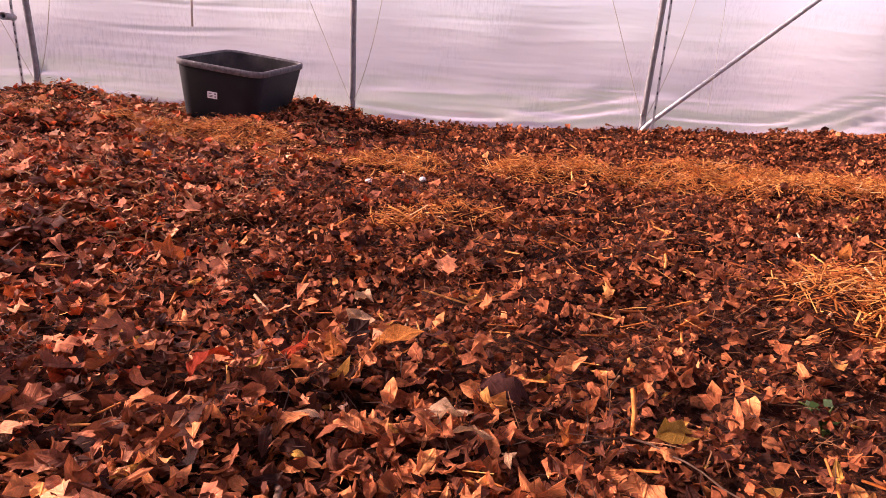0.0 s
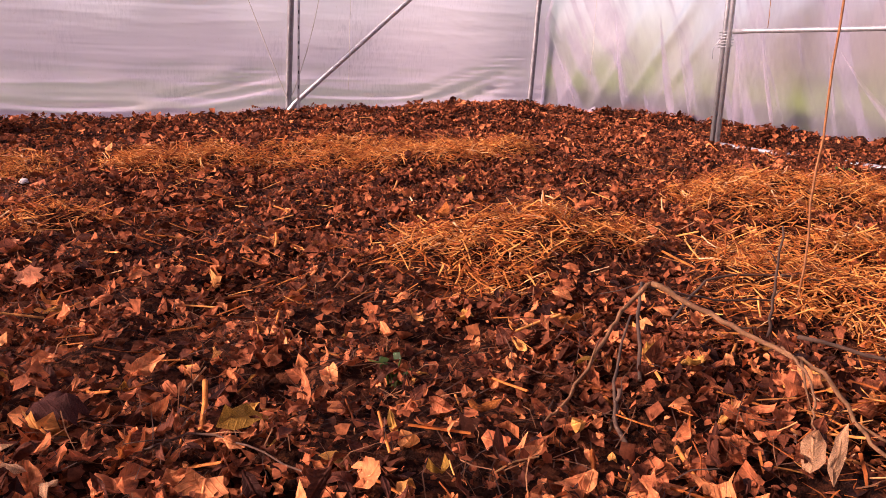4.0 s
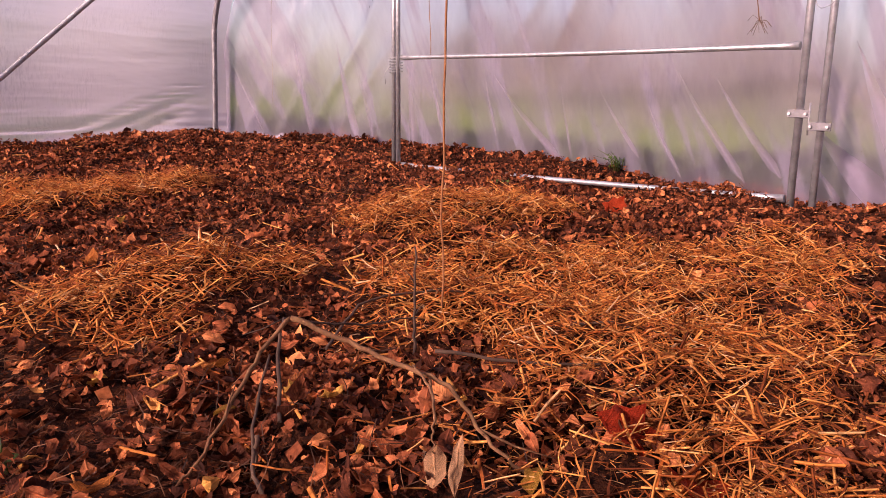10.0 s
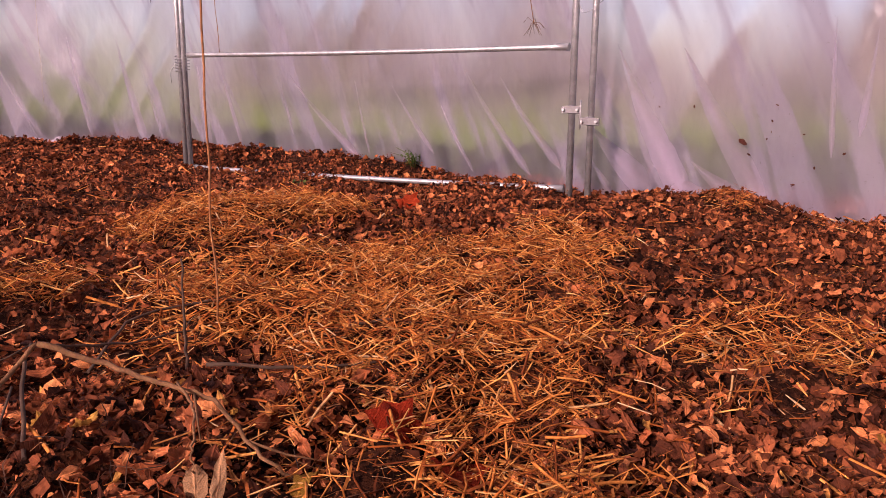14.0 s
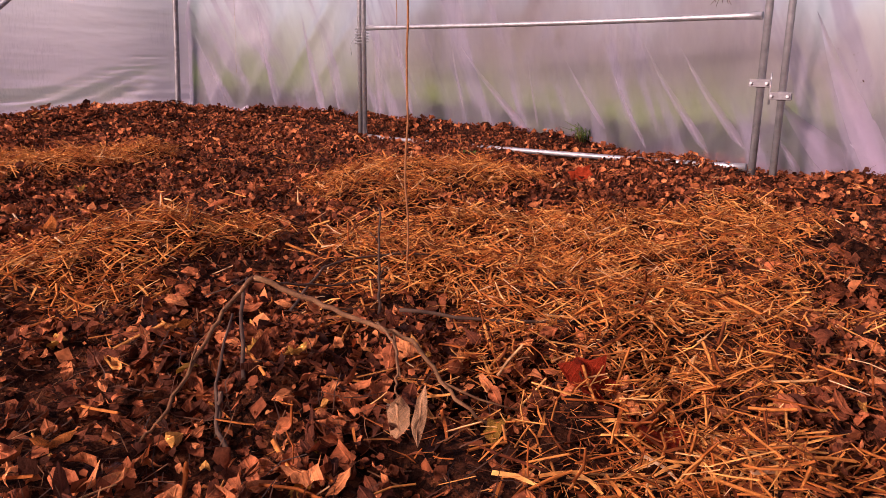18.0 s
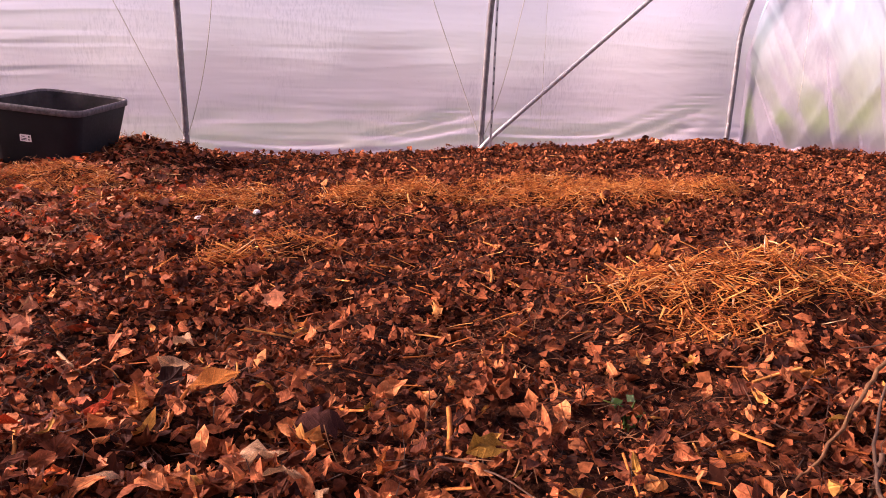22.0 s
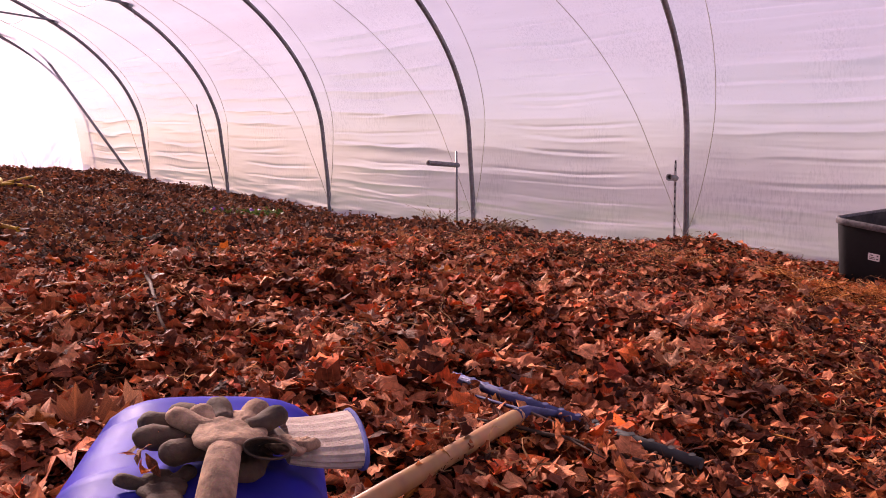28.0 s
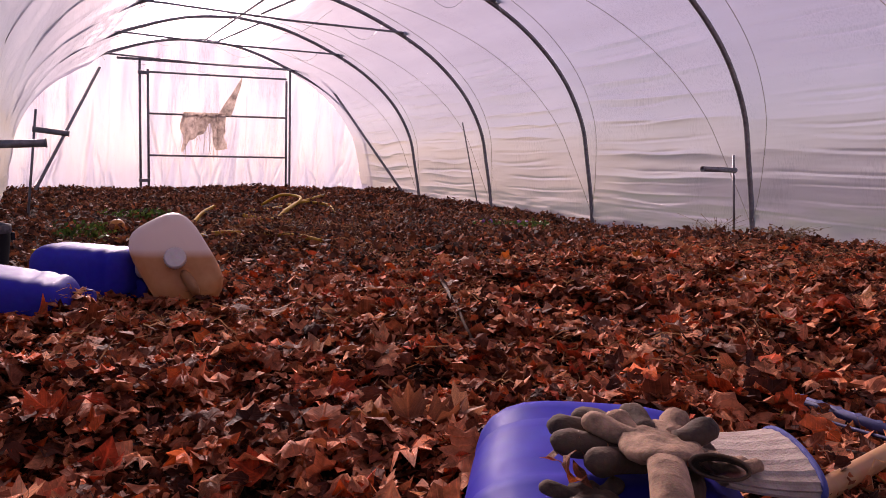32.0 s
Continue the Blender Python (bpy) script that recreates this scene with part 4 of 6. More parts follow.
# ---- things ----
def build_tub(m, label, L=0.6, W=0.46, Hh=0.33, sticker=True):
    """An open mortar tub: tapered wall, rolled rim, sticker."""
    tub = thing("mortar_tub", label, "tub", m)

    def ring(bm, l, w, r, z, n=6):
        vs = []
        for cx, cy, a0 in ((l / 2 - r, w / 2 - r, 0), (-l / 2 + r, w / 2 - r, 90), (-l / 2 + r, -w / 2 + r, 180), (l / 2 - r, -w / 2 + r, 270)):
            for i in range(n + 1):
                a = radians(a0 + 90 * i / n)
                vs.append(bm.verts.new((cx + r * math.cos(a), cy + r * math.sin(a), z)))
        return vs

    def skin(rows, close_bottom):
        bm = bmesh.new()
        rr = [ring(bm, *row) for row in rows]
        for a, b in zip(rr, rr[1:]):
            for i in range(len(a)):
                bm.faces.new((a[i], a[(i + 1) % len(a)], b[(i + 1) % len(b)], b[i])).smooth = True
        if close_bottom:
            bm.faces.new(rr[0][::-1])
        bmesh.ops.recalc_face_normals(bm, faces=bm.faces)
        return bm

    k = 0.80
    part("body", skin([(L * k, W * k, 0.06, 0.0), (L * (k + 0.02), W * (k + 0.02), 0.07, 0.012), (L * 0.955, W * 0.955, 0.075, Hh - 0.05), (L * 0.96, W * 0.96, 0.075, Hh - 0.02)], True), BLACK, tub)
    inner = skin([(L * k - 0.02, W * k - 0.02, 0.055, 0.012), (L * 0.95 - 0.012, W * 0.95 - 0.012, 0.07, Hh - 0.01)], True)
    part("inner_wall", inner, DUSTY, tub, "dusty grey inner side")
    part("rim", skin([(L * 0.945, W * 0.945, 0.07, Hh - 0.012), (L * 0.95, W * 0.945, 0.072, Hh), (L * 0.99, W * 0.99, 0.08, Hh + 0.001), (L, W, 0.085, Hh - 0.006), (L, W, 0.085, Hh - 0.03), (L * 0.985, W * 0.985, 0.08, Hh - 0.03), (L * 0.965, W * 0.965, 0.075, Hh - 0.012)], False), RIM_GREY, tub, "greyish scuffed rolled rim")
    for i in range(-2, 3):
        part("rib", block_bm(0.012, 0.012, 0.03, 0.003, pose(i * L * 0.2, W * 0.485, Hh - 0.055)), BLACK, tub)
    if sticker:
        y = -W * (0.41 + 0.0675 * 0.52) - 0.004
        st = part("sticker", block_bm(0.055, 0.0015, 0.036, 0.0, pose(-0.02, y, 0.15, 9)), LABEL_WHITE, tub, "small white product label")
        for dx, dz, sx, sz in ((-0.008, 0.007, 0.026, 0.003), (-0.008, 0.014, 0.026, 0.003), (0.017, 0.008, 0.008, 0.006), (0.017, 0.022, 0.008, 0.008), (-0.012, 0.024, 0.016, 0.004)):
            part("print_bar", block_bm(sx, 0.001, sz, 0, pose(-0.02 + dx, y - 0.0016 - 0.16 * dz, 0.15 + dz, 9)), INK, st)
    return tub


LABEL_WHITE = plain("white_paper", (0.7, 0.7, 0.72), (0.8, 0.8, 0.8), 0.5, 0, 30, 0.05, 0.0005)
INK = plain("dark_print", (0.03, 0.03, 0.04), (0.05, 0.05, 0.06), 0.6, 0, 30, 0.05, 0.0005)



def axes_pose(origin, x_axis, y_axis):
    x = Vector(x_axis).normalized()
    z = x.cross(Vector(y_axis)).normalized()
    return Matrix.Translation(origin) @ Matrix((x, z.cross(x), z)).transposed().to_4x4()


tub_at = axes_pose((-4.544, -0.732, 0.262), (0.98, -0.19, -0.11), (0.19, 0.98, 0.09)) @ pose(0, 0, -0.335)
build_tub(tub_at, "black plastic mortar tub with grey rim half sunk in leaves", 0.5, 0.68, 0.33)
build_tub(pose(-7.05, -5.385, -0.1, 2, -2, 8), "black plastic tub against the tunnel side", 0.34, 0.24, 0.2, False)


def basis(origin, z_axis, x_hint):
    """A pose from its own z axis and roughly its x axis."""
    z = Vector(z_axis).normalized()
    x = Vector(x_hint)
    x = (x - z * x.dot(z)).normalized()
    y = z.cross(x)
    return Matrix.Translation(origin) @ Matrix((x, y, z)).transposed().to_4x4()


def build_canister(m, label, mat, name="canister", cap_mat=None, sx=0.28, sy=0.24, sz=0.36, cap_off=0.22, group=""):
    """A plastic jerrycan: body with pressed rings and sunk shoulder, grip, neck and cap."""
    can = thing(name, label, "canister", m, group)
    bm = bmesh.new()
    nz, na, r = 28, 44, 0.06

    def outline(z):
        e = min(z, sz - z)
        inset = 0.06 - math.sqrt(max(0.0, 0.06**2 - (0.06 - min(e, 0.06)) ** 2))
        for zz, dep in ((0.28, 0.004), (0.66, 0.004), (0.82, 0.006)):
            inset += dep * math.exp(-(((z / sz - zz) / 0.018) ** 2))
        return inset

    rows = []
    for iz in range(nz + 1):
        z = sz * (0.5 - 0.5 * math.cos(math.pi * iz / nz))
        d = outline(z)
        row = []
        for ia in range(na):
            a = 2 * math.pi * ia / na
            c, s = math.cos(a), math.sin(a)
            p = 3.6
            q = (abs(c) ** p + abs(s) ** p) ** (-1 / p)
            row.append(bm.verts.new(((sx / 2 - d) * c * q, (sy / 2 - d) * s * q, z)))
        rows.append(row)
    for r0, r1 in zip(rows, rows[1:]):
        for i in range(na):
            bm.faces.new((r0[i], r0[(i + 1) % na], r1[(i + 1) % na], r1[i]))
    bm.faces.new(rows[0][::-1])
    top = bm.faces.new(rows[-1])
    bmesh.ops.inset_region(bm, faces=[top], thickness=0.02, depth=-0.006)
    part("body", bm, mat, can, smooth=True)
    g0, g1 = -sx * 0.4, sx * cap_off - 0.045
    hp = spline([(g0, 0, sz - 0.03), (g0 + 0.008, 0, sz + 0.004), (g0 + (g1 - g0) * 0.35, 0, sz + 0.013), (g0 + (g1 - g0) * 0.8, 0, sz + 0.010), (g1, 0, sz - 0.02)], 5)
    part("grip", tube_bm(hp, [0.011 + 0.006 * math.sin(math.pi * i / (len(hp) - 1)) for i in range(len(hp))], 10), mat, can)
    cx = sx * cap_off
    part("neck", tube_bm([(cx, 0, sz - 0.03), (cx, 0, sz + 0.02)], 0.026, 18), mat, can)
    cap = part("cap", tube_bm([(cx, 0, sz + 0.006), (cx, 0, sz + 0.03), (cx, 0, sz + 0.034)], [0.031, 0.0305, 0.027], 24), cap_mat or mat, can, "ribbed screw cap")
    for i in range(24):
        a = 2 * math.pi * i / 24
        part("cap_rib", block_bm(0.004, 0.003, 0.02, 0, pose(cx + 0.031 * math.cos(a), 0.031 * math.sin(a), sz + 0.008, 0, 0, math.degrees(a))), cap_mat or mat, cap)
    return can


def milky_material():
    """Milky plastic with brown liquid showing through below its level."""
    m, nd, ln, out = material("milky_polyethylene_with_liquid")
    b = nd.new("ShaderNodeBsdfPrincipled")
    geo = nd.new("ShaderNodeNewGeometry")
    sep = nd.new("ShaderNodeSeparateXYZ")
    ln.new(geo.outputs["Position"], sep.inputs[0])
    mr = nd.new("ShaderNodeMapRange")
    mr.inputs["From Min"].default_value, mr.inputs["From Max"].default_value = 0.052, 0.078
    ln.new(sep.outputs["Z"], mr.inputs["Value"])
    sludge = noise_node(nd, ln, 9, 4, 0.6)
    low = ramp_node(nd, [(0.3, (0.5, 0.24, 0.09)), (0.7, (0.66, 0.40, 0.2))])
    ln.new(sludge.outputs["Fac"], low.inputs["Fac"])
    ln.new(mix_colour(nd, ln, mr.outputs["Result"], low.outputs["Color"], (0.84, 0.77, 0.75)), b.inputs["Base Color"])
    b.inputs["Roughness"].default_value = 0.35
    t = nd.new("ShaderNodeBsdfTranslucent")
    ln.new(b.inputs["Base Color"].links[0].from_socket, t.inputs["Color"])
    mx = nd.new("ShaderNodeMixShader")
    mx.inputs[0].default_value = 0.45
    ln.new(b.outputs[0], mx.inputs[1])
    ln.new(t.outputs[0], mx.inputs[2])
    ln.new(mx.outputs[0], out.inputs["Surface"])
    return m


MILKY = milky_material()
CAP_WHITE = plain("white_cap_plastic", (0.58, 0.52, 0.5), (0.72, 0.66, 0.64), 0.45, 0, 12, 0.1, 0.001)
build_canister(basis((-6.516, -4.768, -0.034), (0.93, -0.2, 0.28), (-0.25, -0.46, 0.88)), "milky plastic canister with white cap, half full of brown liquid", MILKY, "liquid_canister", CAP_WHITE, 0.30, 0.215, 0.30, 0.0)
build_canister(basis((-6.601, -5.168, -0.004), (0.63, 0.775, -0.03), (0.02, 0.03, 0.99)), "blue plastic canister lying on its side in leaves", BLUE, "canister", CAP_WHITE, 0.165, 0.22, 0.33, 0.15, group="blue canisters")
build_canister(basis((-6.157, -5.42, 0.008), (0.31, 0.935, -0.15), (-0.93, 0.32, 0.1)), "blue plastic canister half buried in leaves", BLUE, "canister", BLUE, 0.2, 0.13, 0.33, group="blue canisters")
build_canister(basis((-4.405, -4.774, 0.054), (0.81, -0.59, 0.0), (0.59, 0.81, 0.0)), "blue plastic canister lying flat, gloves on top", BLUE, "canister", BLUE, 0.2, 0.15, 0.3, group="blue canisters")


def build_rake():
    """Bow rake: toothed bar, two wire bows, ferrule and a long ash shaft."""
    rake = thing("bow_rake", "bow rake with blue worn head and wooden shaft lying in leaves", "rake")
    a, b = Vector((-4.70, -4.108, -0.032)), Vector((-4.172, -4.125, -0.048))
    mid = a.lerp(b, 0.52)
    part("bar", tube_bm([a, a.lerp(b, 0.62)], 0.009, 10), BLUE_STEEL, rake)
    part("bar", tube_bm([a.lerp(b, 0.62), b], 0.0085, 10), RUBBER, rake, "bar end with the paint worn dark")
    for i in range(16):
        p = a.lerp(b, 0.03 + 0.94 * i / 15)
        tooth = [p + Vector((0, 0.0, 0.009)), p + Vector((0.0, 0.004, -0.01)), p + Vector((0.0, 0.02, -0.03)), p + Vector((0, 0.035, -0.05))]
        part("tooth", tube_bm(tooth, [0.0055, 0.005, 0.004, 0.0025], 6), BLUE_STEEL if i < 10 else RUBBER, rake)
    joint = Vector((-4.43, -4.20, -0.02))
    for end, k, c in ((a, 0.02, BLUE_STEEL), (a, 0.16, BLUE_STEEL), (b, 0.12, WOOD_DARK), (b, 0.26, WOOD_DARK)):
        e = a.lerp(b, k) if end is a else b.lerp(a, k)
        out_p = e.lerp(joint, 0.12) + Vector((0, -0.022 * (1 - k * 1.5), -0.012))
        part("bow_wire", tube_bm(spline([e, out_p, joint.lerp(out_p, 0.5) + Vector((0, -0.006, 0)), joint + Vector((0, -0.004, 0))], 6), 0.0024, 7), c, rake)
    part("ferrule", tube_bm([mid + Vector((0, -0.005, 0.0)), joint, joint + Vector((0.008, -0.045, 0))], [0.006, 0.008, 0.0132], 12), BLUE_STEEL, rake)
    tail = Vector((-4.335, -4.76, -0.035))
    s0 = joint + Vector((0.005, -0.026, 0.0))
    part("shaft", tube_bm([s0, s0.lerp(tail, 0.02), s0.lerp(tail, 0.5), tail], [0.010, 0.0125, 0.013, 0.0125], 16), WOOD, rake)


WOOD_DARK = plain("brown_bare_wire", (0.10, 0.05, 0.03), (0.2, 0.10, 0.06), 0.6, 0.2, 30, 0.3, 0.001)
build_rake()


FINGERS = ((-0.038, 0.036, 27, 0.05), (-0.014, 0.05, 9, 0.06), (0.012, 0.05, -10, 0.058), (0.036, 0.038, -30, 0.046), (-0.046, -0.012, 70, 0.05))
SPLAYED = ((-0.036, 0.018, 66, 0.046), (-0.016, 0.046, 16, 0.036), (0.02, 0.046, -18, 0.036), (0.034, 0.026, -50, 0.03), (-0.03, 0.034, 40, 0.03))


def build_glove(m, label, back, cuff_mat, bend, fingers=FINGERS, cuff_wide=1.0, tip_mat=None, hem_mat=None, droop=-0.01, cuff_long=0.075):
    """A work glove: flattened palm, five rounded fingers, ribbed cuff with a hemmed edge."""
    g = thing("work_glove", label, "glove", m, "work gloves")
    bm = bmesh.new()
    bmesh.ops.create_uvsphere(bm, u_segments=18, v_segments=12, radius=1.0)
    for v in bm.verts:
        x, y, z = v.co
        v.co = Vector((x * 0.043, y * 0.058, z * 0.014 + 0.018 + bend * y * y * 0.03 + 0.007 * float(fractal(np.array(x * 2.2 + y), np.array(y * 2.6), int(bend * 40) + 3))))
    part("palm", bm, back, g, smooth=True)
    for k, (x, y, a, ln_) in enumerate(fingers):
        d = Vector((-math.sin(radians(a)), math.cos(radians(a)), 0))
        side = Vector((d.y, -d.x, 0))
        wave = 0.004 * math.sin(k * 2.1 + 1)
        steps = (0, 0.16, 0.32, 0.48, 0.63, 0.77, 0.88, 0.95, 1.0)
        pts = [Vector((x, y, 0.018)) - d * 0.02 + d * (ln_ + 0.02) * t + side * (wave * math.sin(3 * t)) + Vector((0, 0, bend * (0.05 * t * t + 0.012 * (k % 2)))) for t in steps]
        rad = [0.0125, 0.0145, 0.0142, 0.0148, 0.0158, 0.016, 0.0138, 0.0098, 0.003]
        fb = tube_bm(pts, rad, 12)
        for v in fb.verts:
            mid = 0.018 + bend * 0.03
            v.co.z = mid + (v.co.z - mid) * 0.8 + 0.0016 * float(fractal(np.array(v.co.x * 90), np.array(v.co.y * 90), k))
            v.co.xy += side.xy * (0.0012 * float(bumps(np.array(v.co.y * 120), np.array(v.co.z * 120), k)))
        part("finger", fb, (tip_mat or back) if k % 2 else back, g, smooth=True)
    cb = bmesh.new()
    n, rows = 40, []
    for i in range(7):
        t = i / 6
        row = []
        for k in range(n):
            a = 2 * math.pi * k / n
            r = 1 + ((0.025 if k % 2 else -0.025) if cuff_mat is KNIT else 0.03 * math.sin(3 * a + 4 * t))
            row.append(cb.verts.new(((0.036 + 0.008 * t) * cuff_wide * math.cos(a) * r, -0.045 - cuff_long * t, 0.02 + (0.013 + 0.006 * t) * math.sin(a) * r - droop * t * t)))
        rows.append(row)
    for r0, r1 in zip(rows, rows[1:]):
        for k in range(n):
            cb.faces.new((r0[k], r0[(k + 1) % n], r1[(k + 1) % n], r1[k]))
    cuff = part("cuff", cb, cuff_mat, g, "ribbed knit cuff")
    hem = [(0.045 * cuff_wide * math.cos(a), -0.046 - cuff_long, 0.02 - droop + 0.0195 * math.sin(a)) for a in (2 * math.pi * k / 28 for k in range(28))]
    part("hem", tube_bm(hem, 0.0028, 6, closed=True), hem_mat or HEM_BLUE, cuff, "overlocked hem")
    return g


LEATHER = plain("soiled_split_leather", (0.09, 0.045, 0.026), (0.52, 0.31, 0.20), 0.95, 0, 38, 0.4, 0.002)
LEATHER_DARK = plain("dirty_dark_leather", (0.025, 0.013, 0.009), (0.13, 0.07, 0.042), 0.9, 0, 20, 0.4, 0.002)
KNIT = plain("cream_knit_cotton", (0.34, 0.25, 0.21), (0.52, 0.42, 0.37), 0.95, 0, 40, 0.6, 0.002)
HEM_BLUE = plain("blue_overlock_thread", (0.04, 0.05, 0.22), (0.08, 0.09, 0.32), 0.9, 0, 90, 0.5, 0.001)
def glove_size(k):
    return Matrix.Diagonal((k, k, k, 1))


build_glove(basis((-4.208, -4.886, 0.143), (0.0, 0.0, 1.0), (0.63, 0.78, 0)) @ glove_size(0.6), "soiled tan leather work glove lying with splayed fingers", LEATHER, LEATHER, 0.35, SPLAYED, 0.5, LEATHER_DARK, LEATHER, 0.07, 0.14)
build_glove(basis((-4.212, -4.934, 0.121), (0.0, 0.0, 1.0), (0.4, 0.9, 0.0)) @ glove_size(0.38), "dark muddy work glove with dead leaves stuck on", LEATHER_DARK, LEATHER_DARK, 0.25, (SPLAYED[0], SPLAYED[3]), 0.8, None, LEATHER_DARK, 0.05, 0.1)
build_glove(basis((-4.182, -4.858, 0.139), (-0.15, 0.2, 0.97), (0.82, 0.58, 0)) @ glove_size(0.34), "dark work glove folded over, cuff gaping open", LEATHER, LEATHER_DARK, 0.3, SPLAYED, 1.05, None, LEATHER_DARK)
build_glove(basis((-4.232, -4.862, 0.128), (0.12, 0.1, 0.98), (-0.87, 0.5, 0)) @ glove_size(0.7), "cream knit work glove with blue hem lying over the edge", LEATHER_DARK, KNIT, -0.02, FINGERS, 1.5)


def build_stake(x, y, z0, z1, arm, label, perforated=False, lean=0.0, arm_at=0.83):
    st = thing("winding_stake", label, "stake", group="stakes at the tunnel side")
    top = Vector((x, y - lean, z1))
    foot = Vector((x, y, z0 - 0.12))
    if perforated:
        part("strip", block_bm(0.016, 0.004, (top - foot).length, 0, basis(foot, top - foot, (1, 0, 0))), STEEL, st, "perforated steel strip")
        n = 11
        for i in range(n):
            p = foot.lerp(top, 0.22 + 0.76 * i / (n - 1))
            part("slot", block_bm(0.007, 0.0052, 0.022, 0, basis(p, top - foot, (1, 0, 0))), INK, st)
    else:
        part("rod", tube_bm([foot, top], 0.0085, 8), STEEL_DULL, st)
    if arm:
        a0 = foot.lerp(top, arm_at)
        a1 = a0 + Vector(arm)
        sl = part("sleeve", hollow_bm(a0 - Vector(arm) * 0.06, a1, 0.02, 0.013), STEEL_DULL, st, "short grey pipe sleeve")
        part("end_ring", hollow_bm(a1 - Vector(arm) * 0.02, a1 + Vector(arm) * 0.01, 0.0225, 0.014), STEEL_DULL, sl)
    return st


build_stake(-7.9, -0.37, 0.0, 0.55, (0.0, -0.34, 0.0), "thin steel stake with a pipe sleeve beside a hoop", lean=0.07)
build_stake(-6.02, -0.25, 0.0, 0.53, (0.06, -0.22, 0.0), "perforated steel stake with a pipe sleeve beside a hoop", True, lean=0.1)
build_stake(-12.2, -0.04, -0.05, 1.02, None, "leaning bare steel rod against the film", lean=0.3)
build_stake(-2.02, -0.13, -0.05, 1.06, (0.07, -0.1, 0.0), "perforated steel stake with a pipe sleeve beside a hoop", True, lean=0.1, arm_at=0.94)
build_stake(-10.0, -5.2, 0.0, 0.72, (0.0, 0.22, -0.02), "thin steel stake with a pipe sleeve beside a hoop", lean=-0.07)
build_stake(-8.05, -5.42, 0.0, 0.52, (0.0, 0.26, 0.02), "thin steel stake with a pipe sleeve beside a hoop", lean=-0.05)


# ---- litter ----
def leaf_template(kind, rng):
    """A crumpled leaf about one unit long: points and triangles."""
    if kind == "maple":
        tips = [(-90, 0.34), (-46, 0.64), (-22, 0.52), (6, 0.78), (27, 0.57), (48, 0.81), (70, 0.6), (90, 0.92)]
        ang = [a for a, _ in tips] + [180 - a for a, _ in tips[-2:0:-1]]
        rad = [r for _, r in tips] + [r for _, r in tips[-2:0:-1]]
        levels = (0.55, 1.0)
    elif kind == "maple_low":
        tips = [(-90, 0.36), (-44, 0.64), (-20, 0.52), (8, 0.76), (28, 0.56), (48, 0.78), (70, 0.6), (90, 0.88)]
        ang = [a for a, _ in tips] + [180 - a for a, _ in tips[-2:0:-1]]
        rad = [r for _, r in tips] + [r for _, r in tips[-2:0:-1]]
        levels = (1.0,)
    elif kind == "oval":
        ang = list(np.linspace(-90, 240, 12))
        wide = rng.uniform(0.48, 0.66)
        rad = [0.62 / math.sqrt((math.cos(radians(a)) / wide) ** 2 + math.sin(radians(a)) ** 2) for a in ang]
        rad[0], rad[6] = 0.72, 0.78
        levels = (0.55, 1.0)
    elif kind == "shard":
        ang = list(np.linspace(0, 308, 7) + rng.uniform(-14, 14, 7))
        rad = [0.3 + 0.5 * rng.random() for _ in ang]
        levels = (1.0,)
    else:
        ang = list(np.linspace(0, 288, 5))
        rad = [0.25 + 0.6 * rng.random() for _ in ang]
        levels = (1.0,)
    n = len(ang)
    rim = np.array([(r * math.cos(radians(a)), r * math.sin(radians(a))) for a, r in zip(ang, rad)])
    rim *= 1 + (0.045 if kind == "oval" else 0.08) * rng.standard_normal((n, 1))
    if kind in ("oval", "shard", "chip"):
        rim[:, 0] *= rng.uniform(0.45, 1.0)
        rim += (0.022 if kind == "oval" else 0.05) * rng.standard_normal(rim.shape)
    if kind == "chip":
        pts, tri = rim, [(0, 1, 2), (0, 2, 3), (0, 3, 4)]
    else:
        pts = np.concatenate([[[0, 0.04]]] + [rim * k for k in levels])
        tri = [(0, 1 + i, 1 + (i + 1) % n) for i in range(n)]
    for lv in range(len(levels) - 1):
        o, p = 1 + lv * n, 1 + (lv + 1) * n
        for i in range(n):
            j = (i + 1) % n
            tri += [(o + i, p + i, p + j), (o + i, p + j, o + j)]
    x, y = pts[:, 0].copy(), pts[:, 1].copy()
    flat = np.stack([x, y, 0 * x], 1)
    # folded along the midrib, curled about a random axis, edges drawn up, then crumpled
    z0 = rng.uniform(-0.12, 0.55) * np.abs(x) + rng.uniform(-0.25, 0.35) * (x * x + y * y)
    a = rng.uniform(0, np.pi)
    u, w = x * np.cos(a) + y * np.sin(a), -x * np.sin(a) + y * np.cos(a)
    bend = rng.uniform(0.4, 1.5 if "maple" in kind else 2.6) * rng.choice([-1, 1])
    u2, z = np.sin(u * bend) / bend, (1 - np.cos(u * bend)) / bend
    bend2 = rng.uniform(-1.5, 1.5) + 0.01
    w2, z2 = np.sin(w * bend2) / bend2, (1 - np.cos(w * bend2)) / bend2
    z = z + z2 + z0
    f1, f2, p1, p2 = rng.uniform(4, 9), rng.uniform(4, 9), rng.uniform(0, 6), rng.uniform(0, 6)
    z = z + rng.uniform(0.05, 0.16) * np.sin(x * f1 + p1) * np.cos(y * f2 + p2) + 0.035 * rng.standard_normal(len(x))
    if kind == "maple":
        z[1:1 + n] += 0.09 * rng.standard_normal(n)
    x, y = u2 * np.cos(a) - w2 * np.sin(a), u2 * np.sin(a) + w2 * np.cos(a)
    return np.stack([x, y, z - z.mean()], 1), np.array(tri), flat


